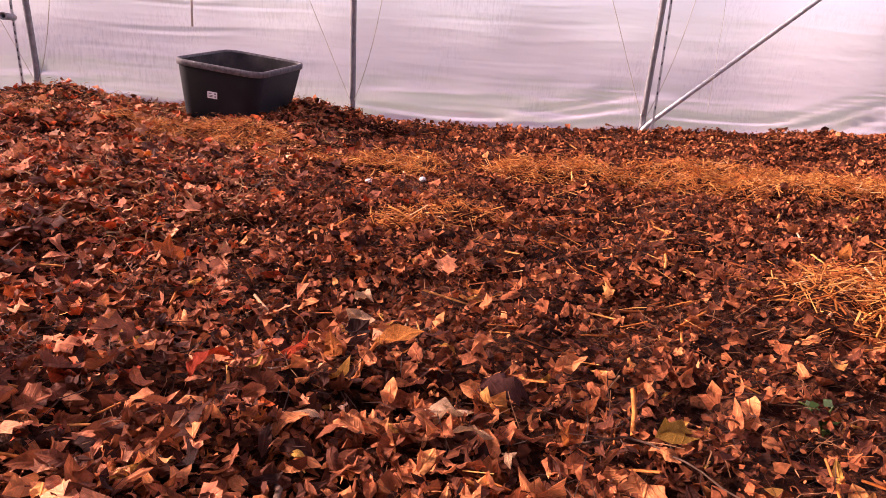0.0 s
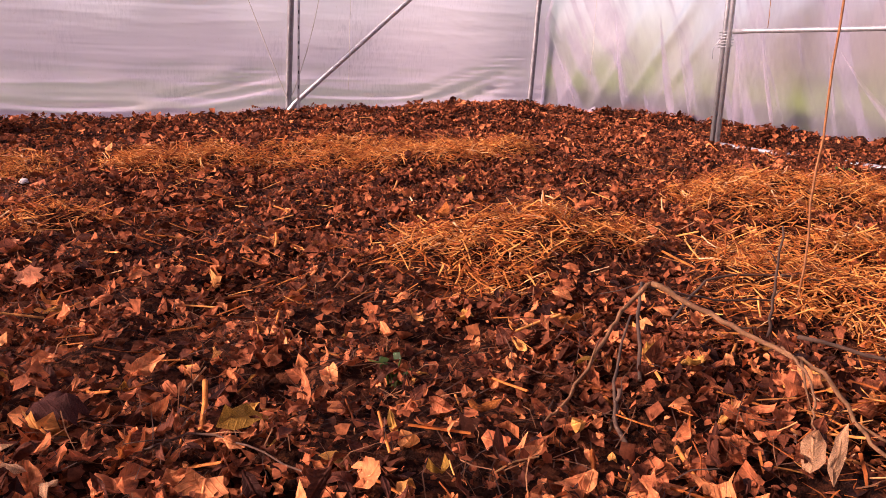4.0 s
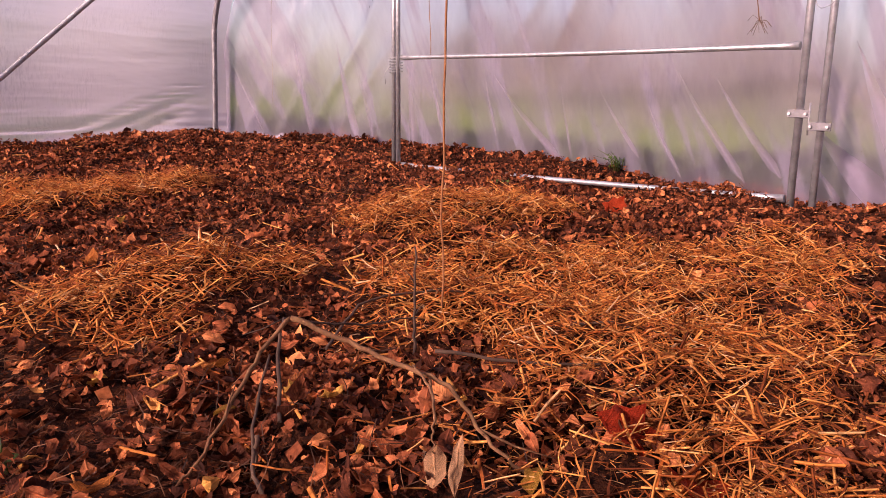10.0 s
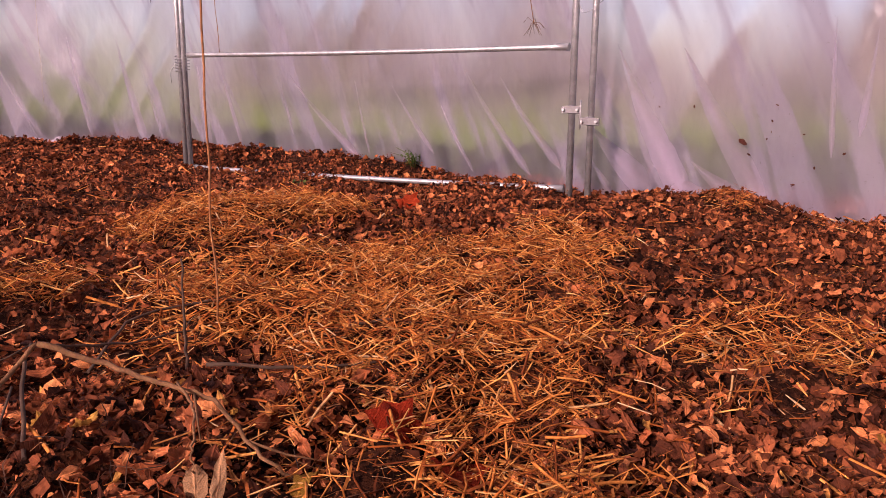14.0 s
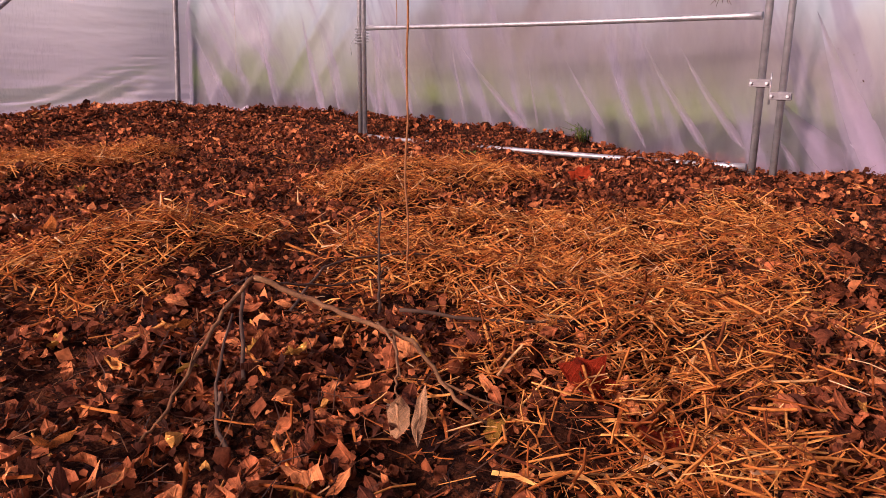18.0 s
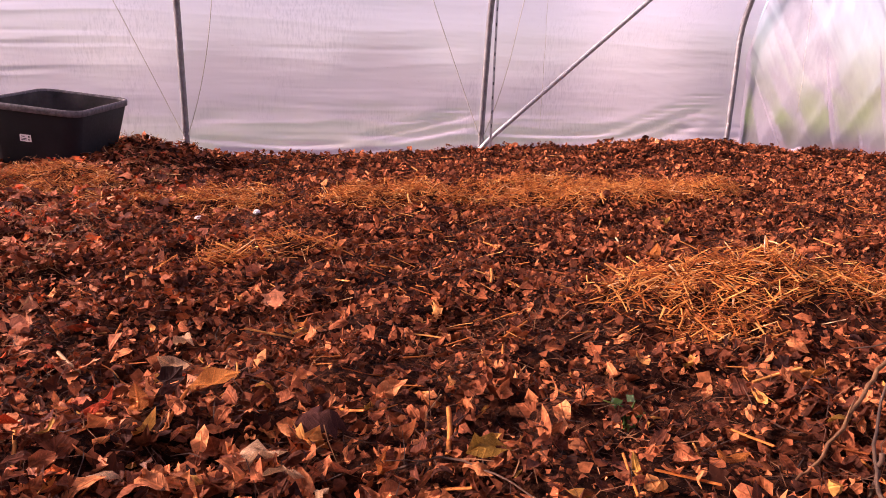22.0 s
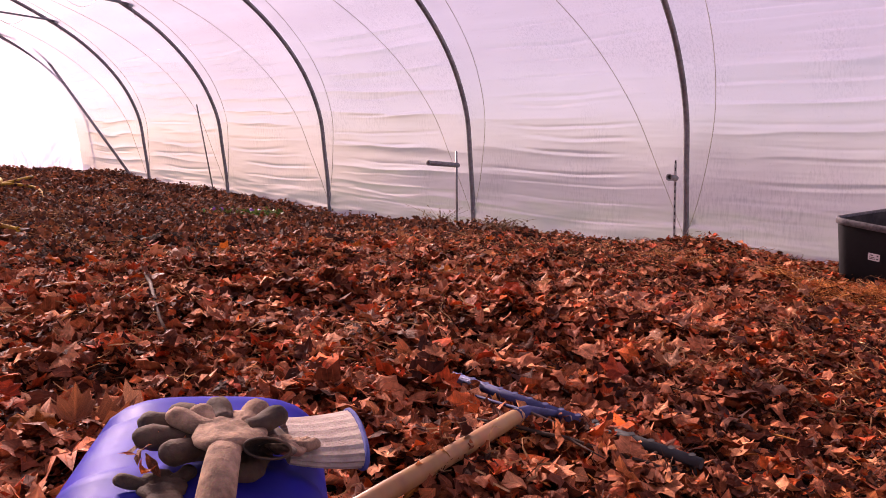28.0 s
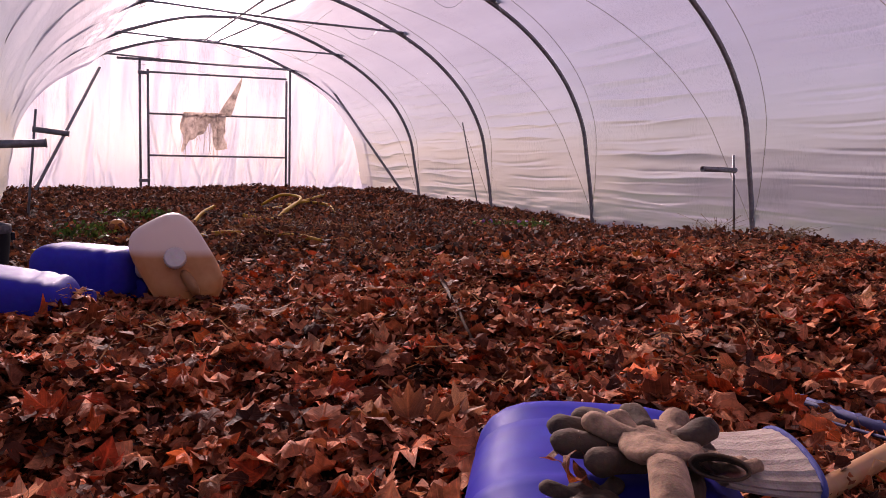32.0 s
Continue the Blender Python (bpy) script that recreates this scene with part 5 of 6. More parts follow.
def scatter(templates, pos, size, tilt, rng, yaw=None):
    """Copies of templates at pos, joined: vertex array, triangles, outline coordinates."""
    n = len(pos)
    yaw = rng.uniform(0, 2 * np.pi, n) if yaw is None else yaw
    a, b = rng.uniform(-tilt, tilt, n), rng.uniform(-tilt, tilt, n)
    ca, sa, cb, sb, cy, sy = np.cos(a), np.sin(a), np.cos(b), np.sin(b), np.cos(yaw), np.sin(yaw)
    one, zero = np.ones(n), np.zeros(n)
    rx = np.stack([one, zero, zero, zero, ca, -sa, zero, sa, ca], 1).reshape(n, 3, 3)
    ry = np.stack([cb, zero, sb, zero, one, zero, -sb, zero, cb], 1).reshape(n, 3, 3)
    rz = np.stack([cy, -sy, zero, sy, cy, zero, zero, zero, one], 1).reshape(n, 3, 3)
    rot = rz @ ry @ rx
    which = rng.integers(0, len(templates), n)
    V, F, U, at = [], [], [], 0
    for k, (tv, tf, flat) in enumerate(templates):
        idx = np.nonzero(which == k)[0]
        if not len(idx):
            continue
        v = np.einsum("nij,vj->nvi", rot[idx], tv) * size[idx][:, None, None] + pos[idx][:, None, :]
        f = tf[None] + (at + np.arange(len(idx)) * len(tv))[:, None, None]
        V.append(v.reshape(-1, 3))
        F.append(f.reshape(-1, 3))
        U.append(np.tile(flat, (len(idx), 1)))
        at += len(idx) * len(tv)
    return np.concatenate(V), np.concatenate(F), np.concatenate(U)


def sow(n, x0, x1, y0, y1, rng, weight):
    """n random places in a rectangle, kept with the chance weight(x, y)."""
    x, y = rng.uniform(x0, x1, n), rng.uniform(y0, y1, n)
    keep = rng.random(n) < weight(x, y)
    return x[keep], y[keep]


def stuff(name, vfu, mat, label, category, smooth=False):
    v, f, flat = vfu
    return tagged(new(name, fast_mesh(name, v, f, mat, smooth, flat)), label, category, kind="stuff")


MAPLE_MIX = litter("maple_leaf_litter", [(0.0, (0.045, 0.013, 0.008)), (0.28, (0.19, 0.05, 0.024)), (0.58, (0.50, 0.155, 0.07)), (0.84, (0.74, 0.31, 0.155)), (0.89, (0.5, 0.06, 0.02)), (1.0, (0.7, 0.14, 0.028))], 0.06, 0.72, 0.5, 45, veins=True, gloss=0.14)
BROWN_MIX = litter("brown_leaf_litter", [(0.0, (0.028, 0.009, 0.007)), (0.32, (0.146, 0.040, 0.019)), (0.6, (0.448, 0.132, 0.053)), (0.95, (0.762, 0.280, 0.106)), (1.0, (0.605, 0.325, 0.067))], 0.2, 0.74, 0.5, 60, veins=True, gloss=0.14)
TORN_MIX = litter("torn_leaf_litter", [(0.0, (0.037, 0.011, 0.007)), (0.4, (0.188, 0.053, 0.024)), (0.8, (0.413, 0.119, 0.048)), (0.97, (0.650, 0.213, 0.081)), (1.0, (0.825, 0.338, 0.125))], 0.15, 0.76, 0.6, 60, veins=True, gloss=0.1)
CRUMB_MIX = litter("leaf_crumbs", [(0.0, (0.031, 0.010, 0.006)), (0.4, (0.163, 0.046, 0.020)), (0.8, (0.350, 0.100, 0.040)), (1.0, (0.650, 0.225, 0.085))], 0.12, 0.8, 0.4, 90, gloss=0.1)
STRAW_MIX = litter("straw_stalks", [(0.0, (0.12, 0.028, 0.01)), (0.3, (0.42, 0.11, 0.022)), (0.65, (0.72, 0.26, 0.06)), (0.93, (0.86, 0.42, 0.12)), (1.0, (0.84, 0.56, 0.33))], 0.18, 0.7, 0.2, 50, gloss=0.15)
FIBRE_MIX = litter("dark_fibres", [(0.0, (0.02, 0.009, 0.006)), (0.6, (0.10, 0.04, 0.02)), (1.0, (0.34, 0.15, 0.06))], 0.1, 0.75, 0.2, 50)
FAR_MIX = litter("far_litter", [(0.0, (0.03, 0.012, 0.008)), (0.6, (0.16, 0.058, 0.03)), (0.9, (0.32, 0.115, 0.055)), (1.0, (0.46, 0.14, 0.05))], 0.15, 0.8, 0.5, 50)
HAY_MIX = litter("dead_hay", [(0.0, (0.08, 0.037, 0.018)), (0.6, (0.36, 0.18, 0.085)), (1.0, (0.62, 0.36, 0.18))], 0.2, 0.8, 0.2, 50, gloss=0.1)


def near_to(x, y, r0, r1):
    """1 close to the middle of the strip beside the path, falling to 0."""
    return fade(r1, r0, np.hypot(x + 3.4, y + 4.9))


def clear_of_tools(x, y):
    """0 over the rake, so that the litter does not bury it."""
    head = (np.abs(y + 4.13) < 0.06) & (x > -4.73) & (x < -4.34)
    u = np.clip((-4.2 - y) / 0.56, 0, 1)
    shaft = (np.abs(x - (-4.425 + 0.09 * u)) < 0.035) & (y < -4.15) & (y > -4.8)
    return 1.0 - 0.9 * (head | shaft)


def maple_share(x, y):
    return fade(-3.3, -4.6, x + 0.25 * (y + 4) * (y < -4)) * (0.75 + 0.25 * bumps(x * 0.9, y * 0.9, 71))


def build_litter():
    rng = np.random.default_rng(11)
    maple = [leaf_template("maple", rng) for _ in range(26)]
    maple_low = [leaf_template("maple_low", rng) for _ in range(24)]
    oval = [leaf_template("oval", rng) for _ in range(24)]
    shard = [leaf_template("shard", rng) for _ in range(24)]
    chip = [leaf_template("chip", rng) for _ in range(16)]
    stalk = []
    for k in range(9):
        bend = rng.uniform(-0.09, 0.09)
        ring = np.array([(0, 0.35), (0.6, -0.2), (-0.6, -0.2)]) * 0.06 * rng.uniform(0.4, 1.3)
        v = np.concatenate([np.stack([np.full(3, t), ring[:, 0] + bend * (1 - (2 * t) ** 2), ring[:, 1]], 1) for t in (-0.5, 0.0, 0.5)])
        f = []
        for r in (0, 3):
            for i in range(3):
                j = (i + 1) % 3
                f += [(r + i, r + j, r + 3 + j), (r + i, r + 3 + j, r + 3 + i)]
        stalk.append((v, np.array(f), v))

    def lay(x, y, lo, hi):
        return np.stack([x, y, ground_z(x, y) + rng.uniform(lo, hi, len(x))], 1)

    # large maple leaves on the heap beside the path
    x, y = sow(16500, -6.3, -3.6, -5.5, -2.4, rng, lambda x, y: maple_share(x, y) * clear_of_tools(x, y) * (0.3 + 0.7 * fade(3.0, 1.2, np.hypot(x + 4.3, y + 4.4))) * (1 - 0.8 * straw_cover(x, y)))
    stuff("maple_leaf_litter", scatter(maple + oval[:14], lay(x, y, -0.002, 0.034), (0.018 + 0.044 * rng.random(len(x)) ** 1.6) * (0.55 + 0.45 * fade(-3.8, -4.5, x)), 0.45, rng), MAPLE_MIX, "heap of dry crumpled brown and red maple leaves", "leaf litter", True)
    # the same farther back
    x, y = sow(60000, -9.2, -3.1, -5.5, -0.15, rng, lambda x, y: maple_share(x, y) * clear_of_tools(x, y) * (0.12 + 0.88 * fade(-7.8, -6.0, x)) * (1 - 0.8 * straw_cover(x, y)) * (1 - 0.75 * bare(x, y)))
    stuff("maple_leaf_carpet", scatter(maple_low + shard + shard, lay(x, y, -0.01, 0.035), (0.015 + 0.036 * rng.random(len(x)) ** 1.5) * (0.7 + 0.3 * fade(-7.0, -5.5, x)), 0.6, rng), MAPLE_MIX, "carpet of dry brown and red maple leaves", "leaf litter")
    x, y = sow(52000, -7.0, -3.6, -5.5, -1.5, rng, lambda x, y: maple_share(x, y) * (0.25 + 0.75 * fade(3.2, 1.0, np.hypot(x + 4.3, y + 4.4))))
    stuff("broken_maple_leaves", scatter(shard + chip, lay(x, y, 0.0, 0.036), 0.006 + 0.02 * rng.random(len(x)) ** 1.8, 1.0, rng), MAPLE_MIX, "broken bits of dry leaves between the maple leaves", "leaf litter")
    # brown leaves on the near bed
    x, y = sow(27000, -4.6, -2.0, -5.5, -3.5, rng, lambda x, y: (1 - 0.75 * maple_share(x, y)) * (0.10 + 0.90 * fade(-3.75, -4.35, y + 0.12 * bumps(x * 3, y * 3, 75))) * fade(-2.0, -2.6, x + 0.6 * (y + 4.6)) * (1 - 0.8 * straw_cover(x, y)) * (1 - 0.85 * bare(x, y)))
    stuff("brown_leaf_litter", scatter(oval + maple[:2], lay(x, y, 0.0, 0.034), (0.011 + 0.031 * rng.random(len(x)) ** 1.7) * (1 - 0.2 * fade(-3.4, -2.9, x)), 0.8, rng), BROWN_MIX, "dry brown leaves strewn thickly over the soil", "leaf litter", True)
    # torn leaves, thinner in the straw and on the bare spots
    x, y = sow(190000, -5.5, 0.5, -5.5, 0.1, rng, lambda x, y: (0.22 + 0.78 * near_to(x, y, 1.2, 3.6)) * (1 - 0.45 * straw_cover(x, y)) * (1 - 0.75 * bare(x, y)) * (0.4 + 0.6 * fade(-0.35, 0.2, fractal(x * 5, y * 5, 72))))
    stuff("torn_leaves", scatter(shard, lay(x, y, -0.004, 0.028), (0.007 + 0.026 * rng.random(len(x)) ** 2.0) * (1 + 0.5 * fade(-3.0, -1.0, y)), 0.9, rng), TORN_MIX, "torn brown leaf pieces over the compost", "leaf litter")
    # crumbled leaves everywhere
    x, y = sow(400000, -9.0, 0.5, -5.55, 0.1, rng, lambda x, y: (0.25 + 0.35 * fade(-4.0, -2.5, x) + 0.4 * near_to(x, y, 1.5, 4.5)) * (1 - 0.3 * straw_cover(x, y)) * (1 - 0.35 * bare(x, y)) * (0.5 + 0.5 * fade(-0.3, 0.2, fractal(x * 7, y * 7, 73))))
    stuff("leaf_crumbs", scatter(chip, lay(x, y, -0.004, 0.024), (0.004 + 0.017 * rng.random(len(x)) ** 2.2) * (1 + 0.5 * fade(-3.0, -1.0, x)), 1.2, rng), CRUMB_MIX, "crumbled dark brown leaf pieces on damp soil", "leaf litter")
    # the far half of the tunnel
    x, y = sow(110000, -16.2, -6.3, -5.6, 0.1, rng, lambda x, y: (0.55 + 0.4 * bumps(x * 0.8, y * 0.8, 77)) * fade(-6.3, -7.8, x))
    stuff("far_leaf_litter", scatter(chip, lay(x, y, -0.004, 0.05), rng.uniform(0.014, 0.042, len(x)) * (1 + 0.4 * fade(-9, -14, x)), 1.1, rng), FAR_MIX, "dark brown leaf litter deep in the tunnel", "leaf litter")
    # straw drifts
    x, y = sow(300000, -5.9, 0.3, -5.5, -1.0, rng, lambda x, y: 0.9 * straw_cover(x, y) * (1 - 0.6 * bare(x, y)))
    z = ground_z(x, y) + 0.026 * straw_cover(x, y) + rng.uniform(0.0, 0.04, len(x))
    stuff("straw_mulch", scatter(stalk, np.stack([x, y, z], 1), 0.011 + 0.052 * rng.random(len(x)) ** 2.3, 0.65, rng), STRAW_MIX, "golden straw drifts strewn over the compost", "straw")
    # flattened chaff that fills the drifts
    blade = [(np.array([(-0.5, -h, 0.0), (-0.5, h, 0.02), (0.0, -h + b, 0.05), (0.0, h + b, 0.06), (0.5, -h * 0.5 - c, 0.0), (0.5, h * 0.5 - c, 0.02)]), np.array([(0, 2, 1), (1, 2, 3), (2, 4, 3), (3, 4, 5)])) for h, b, c in zip(rng.uniform(0.02, 0.06, 10), rng.uniform(-0.06, 0.06, 10), rng.uniform(-0.08, 0.08, 10))]
    blade = [(v, f, v) for v, f in blade]
    x, y = sow(330000, -5.9, 0.3, -5.5, -1.0, rng, lambda x, y: straw_cover(x, y) * (1 - 0.6 * bare(x, y)))
    z = ground_z(x, y) + 0.018 * straw_cover(x, y) + rng.uniform(0.0, 0.024, len(x))
    stuff("straw_chaff", scatter(blade, np.stack([x, y, z], 1), 0.012 + 0.04 * rng.random(len(x)) ** 1.6, 0.6, rng), STRAW_MIX, "short broken straw filling the drifts", "straw")
    x, y = sow(9000, -6.5, 0.3, -5.5, -0.2, rng, lambda x, y: 0.15 + 0.5 * near_to(x, y, 1.0, 4.0) * fade(-4.5, -3.0, x))
    stuff("loose_straw", scatter(stalk, lay(x, y, 0.008, 0.03), rng.uniform(0.025, 0.09, len(x)), 0.4, rng), STRAW_MIX, "single straw stalks lying among the leaves", "straw")
    # fine dead grass on the heap
    x, y = sow(60000, -13.0, -3.9, -5.5, -0.2, rng, lambda x, y: np.maximum(0.6 * fade(0.05, 0.35, fractal(x * 1.6, y * 1.6, 81)), 1.0 * np.exp(-(((x + 5.4) / 1.1) ** 2) - ((y + 1.7) / 0.9) ** 2) * fade(-0.3, 0.2, fractal(x * 4, y * 4, 82))))
    # short curled stems, many to a tangle
    curl = []
    for k in range(8):
        t = np.linspace(0, 1, 6)
        a = np.cumsum(rng.uniform(-1.1, 1.1, 6))
        c = np.cumsum(np.stack([np.cos(a), np.sin(a), 0.5 * np.sin(a * 2)], 1), 0) / 6
        c = c - c.mean(0)
        v = np.concatenate([c + (0, 0, 0.016), c + (0.016, -0.016, -0.008)])
        f = [q for i in range(5) for q in ((i, i + 1, i + 6), (i + 1, i + 7, i + 6))]
        curl.append((v, np.array(f), v))
    stuff("dead_grass", scatter(curl, lay(x, y, 0.01, 0.05), rng.uniform(0.04, 0.11, len(x)), 0.7, rng), HAY_MIX, "matted thin dead grass stems over the leaves", "dead grass")
    # fine rootlets and stems of the compost
    x, y = sow(90000, -6.5, 0.3, -5.5, -0.3, rng, lambda x, y: (0.12 + 0.6 * near_to(x, y, 1.0, 3.5)) * (1 - 0.5 * straw_cover(x, y)) + 0.5 * bare(x, y))
    hair = [(np.array([(-0.5, 0, 0), (-0.5, 0.02, 0.01), (0.0, b, 0.05), (0.0, b + 0.025, 0.055), (0.5, c, 0.0), (0.5, c + 0.01, 0.01)]), np.array([(0, 2, 1), (1, 2, 3), (2, 4, 3), (3, 4, 5)])) for b, c in rng.uniform(-0.2, 0.2, (8, 2))]
    hair = [(v, f, v) for v, f in hair]
    stuff("compost_fibres", scatter(hair, lay(x, y, 0.0, 0.03), rng.uniform(0.02, 0.06, len(x)), 0.8, rng), FIBRE_MIX, "fine dark rootlets and stems in the compost", "compost")
    return maple, oval


MAPLE_T, OVAL_T = build_litter()


# ---- lines that hang from the hoops ----
def line(name, pts, r, mat, label, category, group=""):
    ob = part(name, tube_bm(pts, r, 6), mat, None)
    return tagged(ob, label, category, group)


def twisted(p0, p1, n, wob, seed):
    rng = np.random.default_rng(seed)
    p0, p1 = Vector(p0), Vector(p1)
    return [p0.lerp(p1, i / n) + Vector(tuple(rng.uniform(-wob, wob, 3) * (0 < i < n))) for i in range(n + 1)]


line("plant_twine", twisted((-2.30, -4.315, -0.04), (-2.295, -4.315, 2.02), 40, 0.003, 1), 0.002, TWINE, "orange baler twine hanging down to the straw", "twine")
line("plant_string", twisted((-3.905, -3.74, 0.35), (-3.89, -3.73, 2.25), 26, 0.002, 2), 0.0022, ROPE, "thin brown string hanging free above the leaves", "string", "hanging strings")
line("plant_string", twisted((0.1, -2.0, 0.52), (0.1, -1.93, 1.95), 18, 0.004, 3), 0.0022, TWINE, "thin brown string hanging free by the gate", "string", "hanging strings")
line("plant_string", twisted((-0.25, -0.9, 0.24), (-0.25, -0.95, 1.9), 18, 0.003, 4), 0.0016, ROPE, "thin grey string hanging free by the corner", "string", "hanging strings")
line("plant_string", twisted((-1.7, -0.22, 0.1), (-1.69, -0.3, 1.7), 16, 0.003, 5), 0.0014, ROPE, "thin grey string hanging free along the film", "string", "hanging strings")


def build_root_tuft():
    rng = np.random.default_rng(5)
    tuft = thing("root_tuft", "dry root tuft dangling from a thin stem", "dried plant")
    bar("stem", [(0.2, -3.86, 0.64), (0.2, -3.83, 0.8), (0.18, -3.8, 1.2), (0.16, -3.8, 1.9)], 0.0022, TWINE, tuft, 5)
    for i in range(14):
        d = rng.uniform(-1, 1, 3) * (0.05, 0.05, 0.035)
        bar("rootlet", [(0.2, -3.86, 0.64), (0.2 + d[0] * 0.5, -3.86 + d[1] * 0.6, 0.635 + d[2]), (0.2 + d[0], -3.86 + d[1], 0.61 + d[2])], 0.0011, WOOD_DARK, tuft, 4)


build_root_tuft()

# ---- twigs and stems on the ground ----
BARK = plain("grey_brown_bark", (0.05, 0.022, 0.013), (0.14, 0.07, 0.038), 0.85, 0, 30, 0.5, 0.002, (1, 1, 1))
STEM_GOLD = plain("golden_brown_stem", (0.09, 0.038, 0.018), (0.27, 0.13, 0.06), 0.8, 0, 40, 0.6, 0.003, (1, 1, 1), spec=0.2)
STEM_DARK = plain("dark_dead_stem", (0.03, 0.014, 0.009), (0.10, 0.05, 0.028), 0.85, 0, 30, 0.5, 0.002)


def build_twig(pts, r, label, mat, side=()):
    """A stick through points given as x, y and height over the litter, with side shoots."""
    tw = thing("twig", label, "twig", group="twigs on the litter")
    line3 = spline([on_ground(x, y, h) for x, y, h in pts], 6)
    n = len(line3)
    rng = np.random.default_rng(int(abs(pts[0][0]) * 1000))
    line3 = [p + Vector(tuple(rng.uniform(-0.0025, 0.0025, 3))) for p in line3]
    part("stick", tube_bm(line3, [r * (1 - 0.55 * i / n) for i in range(n)], 7), mat, tw)
    for i, dx, dy, dz in side:
        p = line3[int(i * (n - 1))]
        part("shoot", tube_bm([p, p + Vector((dx * 0.5, dy * 0.5, dz * 0.65)), p + Vector((dx, dy, dz))], [r * 0.45, r * 0.35, r * 0.2], 5), mat, tw)


build_twig([(-2.624, -4.333, 0.10), (-2.587, -4.393, 0.09), (-2.573, -4.489, 0.08), (-2.562, -4.566, 0.065), (-2.562, -4.64, 0.05), (-2.545, -4.69, 0.015)], 0.0042, "pale split stem lying across the straw", STEM_GOLD, ((0.3, 0.07, 0.02, -0.02), (0.55, -0.05, -0.06, -0.03), (0.75, 0.05, -0.08, -0.03)))
build_twig([(-2.624, -4.333, 0.10), (-2.674, -4.342, 0.075), (-2.75, -4.388, 0.055), (-2.818, -4.419, 0.03), (-2.864, -4.43, 0.005)], 0.0034, "broken brown stem bent down into the leaves", STEM_GOLD, ((0.6, 0.03, 0.02, 0.03),))
build_twig([(-2.415, -4.362, 0.0), (-2.41, -4.36, 0.08), (-2.40, -4.352, 0.19)], 0.003, "upright dark dead stem stuck in the straw", STEM_DARK, ((0.5, 0.012, -0.01, 0.02), (0.8, -0.01, 0.012, 0.02)))
build_twig([(-2.72, -4.44, 0.02), (-2.64, -4.33, 0.085), (-2.58, -4.289, 0.095), (-2.481, -4.298, 0.08), (-2.361, -4.318, 0.05)], 0.0028, "thin dark twig arching over the leaves", STEM_DARK, ((0.4, -0.05, 0.03, -0.02), (0.7, 0.04, 0.05, -0.03)))
build_twig([(-2.80, -4.52, 0.005), (-2.76, -4.44, 0.04), (-2.68, -4.36, 0.07)], 0.003, "thin dark twig arching over the leaves", STEM_DARK)
build_twig([(-2.50, -4.25, 0.03), (-2.36, -4.2, 0.05), (-2.16, -4.27, 0.045), (-2.0, -4.34, 0.03)], 0.0026, "long thin brown twig lying over the straw", STEM_DARK, ((0.5, 0.03, -0.04, 0.01),))
build_twig([(-2.558, -4.505, 0.075), (-2.605, -4.582, 0.085), (-2.66, -4.635, 0.075), (-2.672, -4.648, 0.05)], 0.002, "curved pale stem drooping into the leaves", STEM_GOLD)
build_twig([(-2.759, -4.45, 0.05), (-2.765, -4.45, 0.02), (-2.775, -4.452, -0.01)], 0.003, "short pale stem standing in the leaves", BARK)
build_twig([(-2.45, -4.44, 0.05), (-2.33, -4.56, 0.045), (-2.22, -4.64, 0.02)], 0.003, "thin brown twig lying over the straw", STEM_DARK)
build_twig([(-2.2, -4.4, 0.02), (-2.12, -4.52, 0.03), (-2.05, -4.62, 0.02)], 0.003, "thin brown twig lying over the straw", STEM_DARK)
build_twig([(-2.7, -3.25, 0.01), (-2.66, -3.33, 0.03), (-2.62, -3.42, 0.01)], 0.002, "thin bowed stem on dark compost", STEM_DARK)
build_twig([(-3.3, -4.32, 0.02), (-3.22, -4.36, 0.025), (-3.14, -4.46, 0.01)], 0.0018, "pale thin stem curling over brown leaves", BARK, ((0.3, -0.05, -0.01, 0.01),))
build_twig([(-3.62, -4.42, 0.02), (-3.6, -4.5, 0.03), (-3.57, -4.57, 0.01)], 0.004, "short grey stick among the leaves", BARK)
build_twig([(-5.9, -4.1, 0.06), (-5.7, -4.18, 0.05), (-5.45, -4.3, 0.03), (-5.25, -4.35, 0.01)], 0.006, "pale bent vine stem lying on the leaves", BARK)
build_twig([(-4.55, -4.28, 0.03), (-4.33, -4.24, 0.035), (-4.2, -4.2, 0.025)], 0.004, "bare brown twig caught in the rake", STEM_DARK, ((0.5, 0.08, -0.03, 0.0),))
build_twig([(-1.2, -3.35, 0.01), (-1.3, -3.42, 0.015)], 0.003, "short brown twig on dark compost", STEM_DARK)

# ---- single leaves and scraps that stand out ----
def leaf_mesh(tpl, mat, name):
    v, f, flat = tpl
    return fast_mesh(name, v, f, mat, True, flat)


def colour_leaf(name, lo, hi):
    return litter(name, [(0.0, lo), (1.0, hi)], 0.2, 0.72, 0.6, 45, True, veins=True, gloss=0.08)


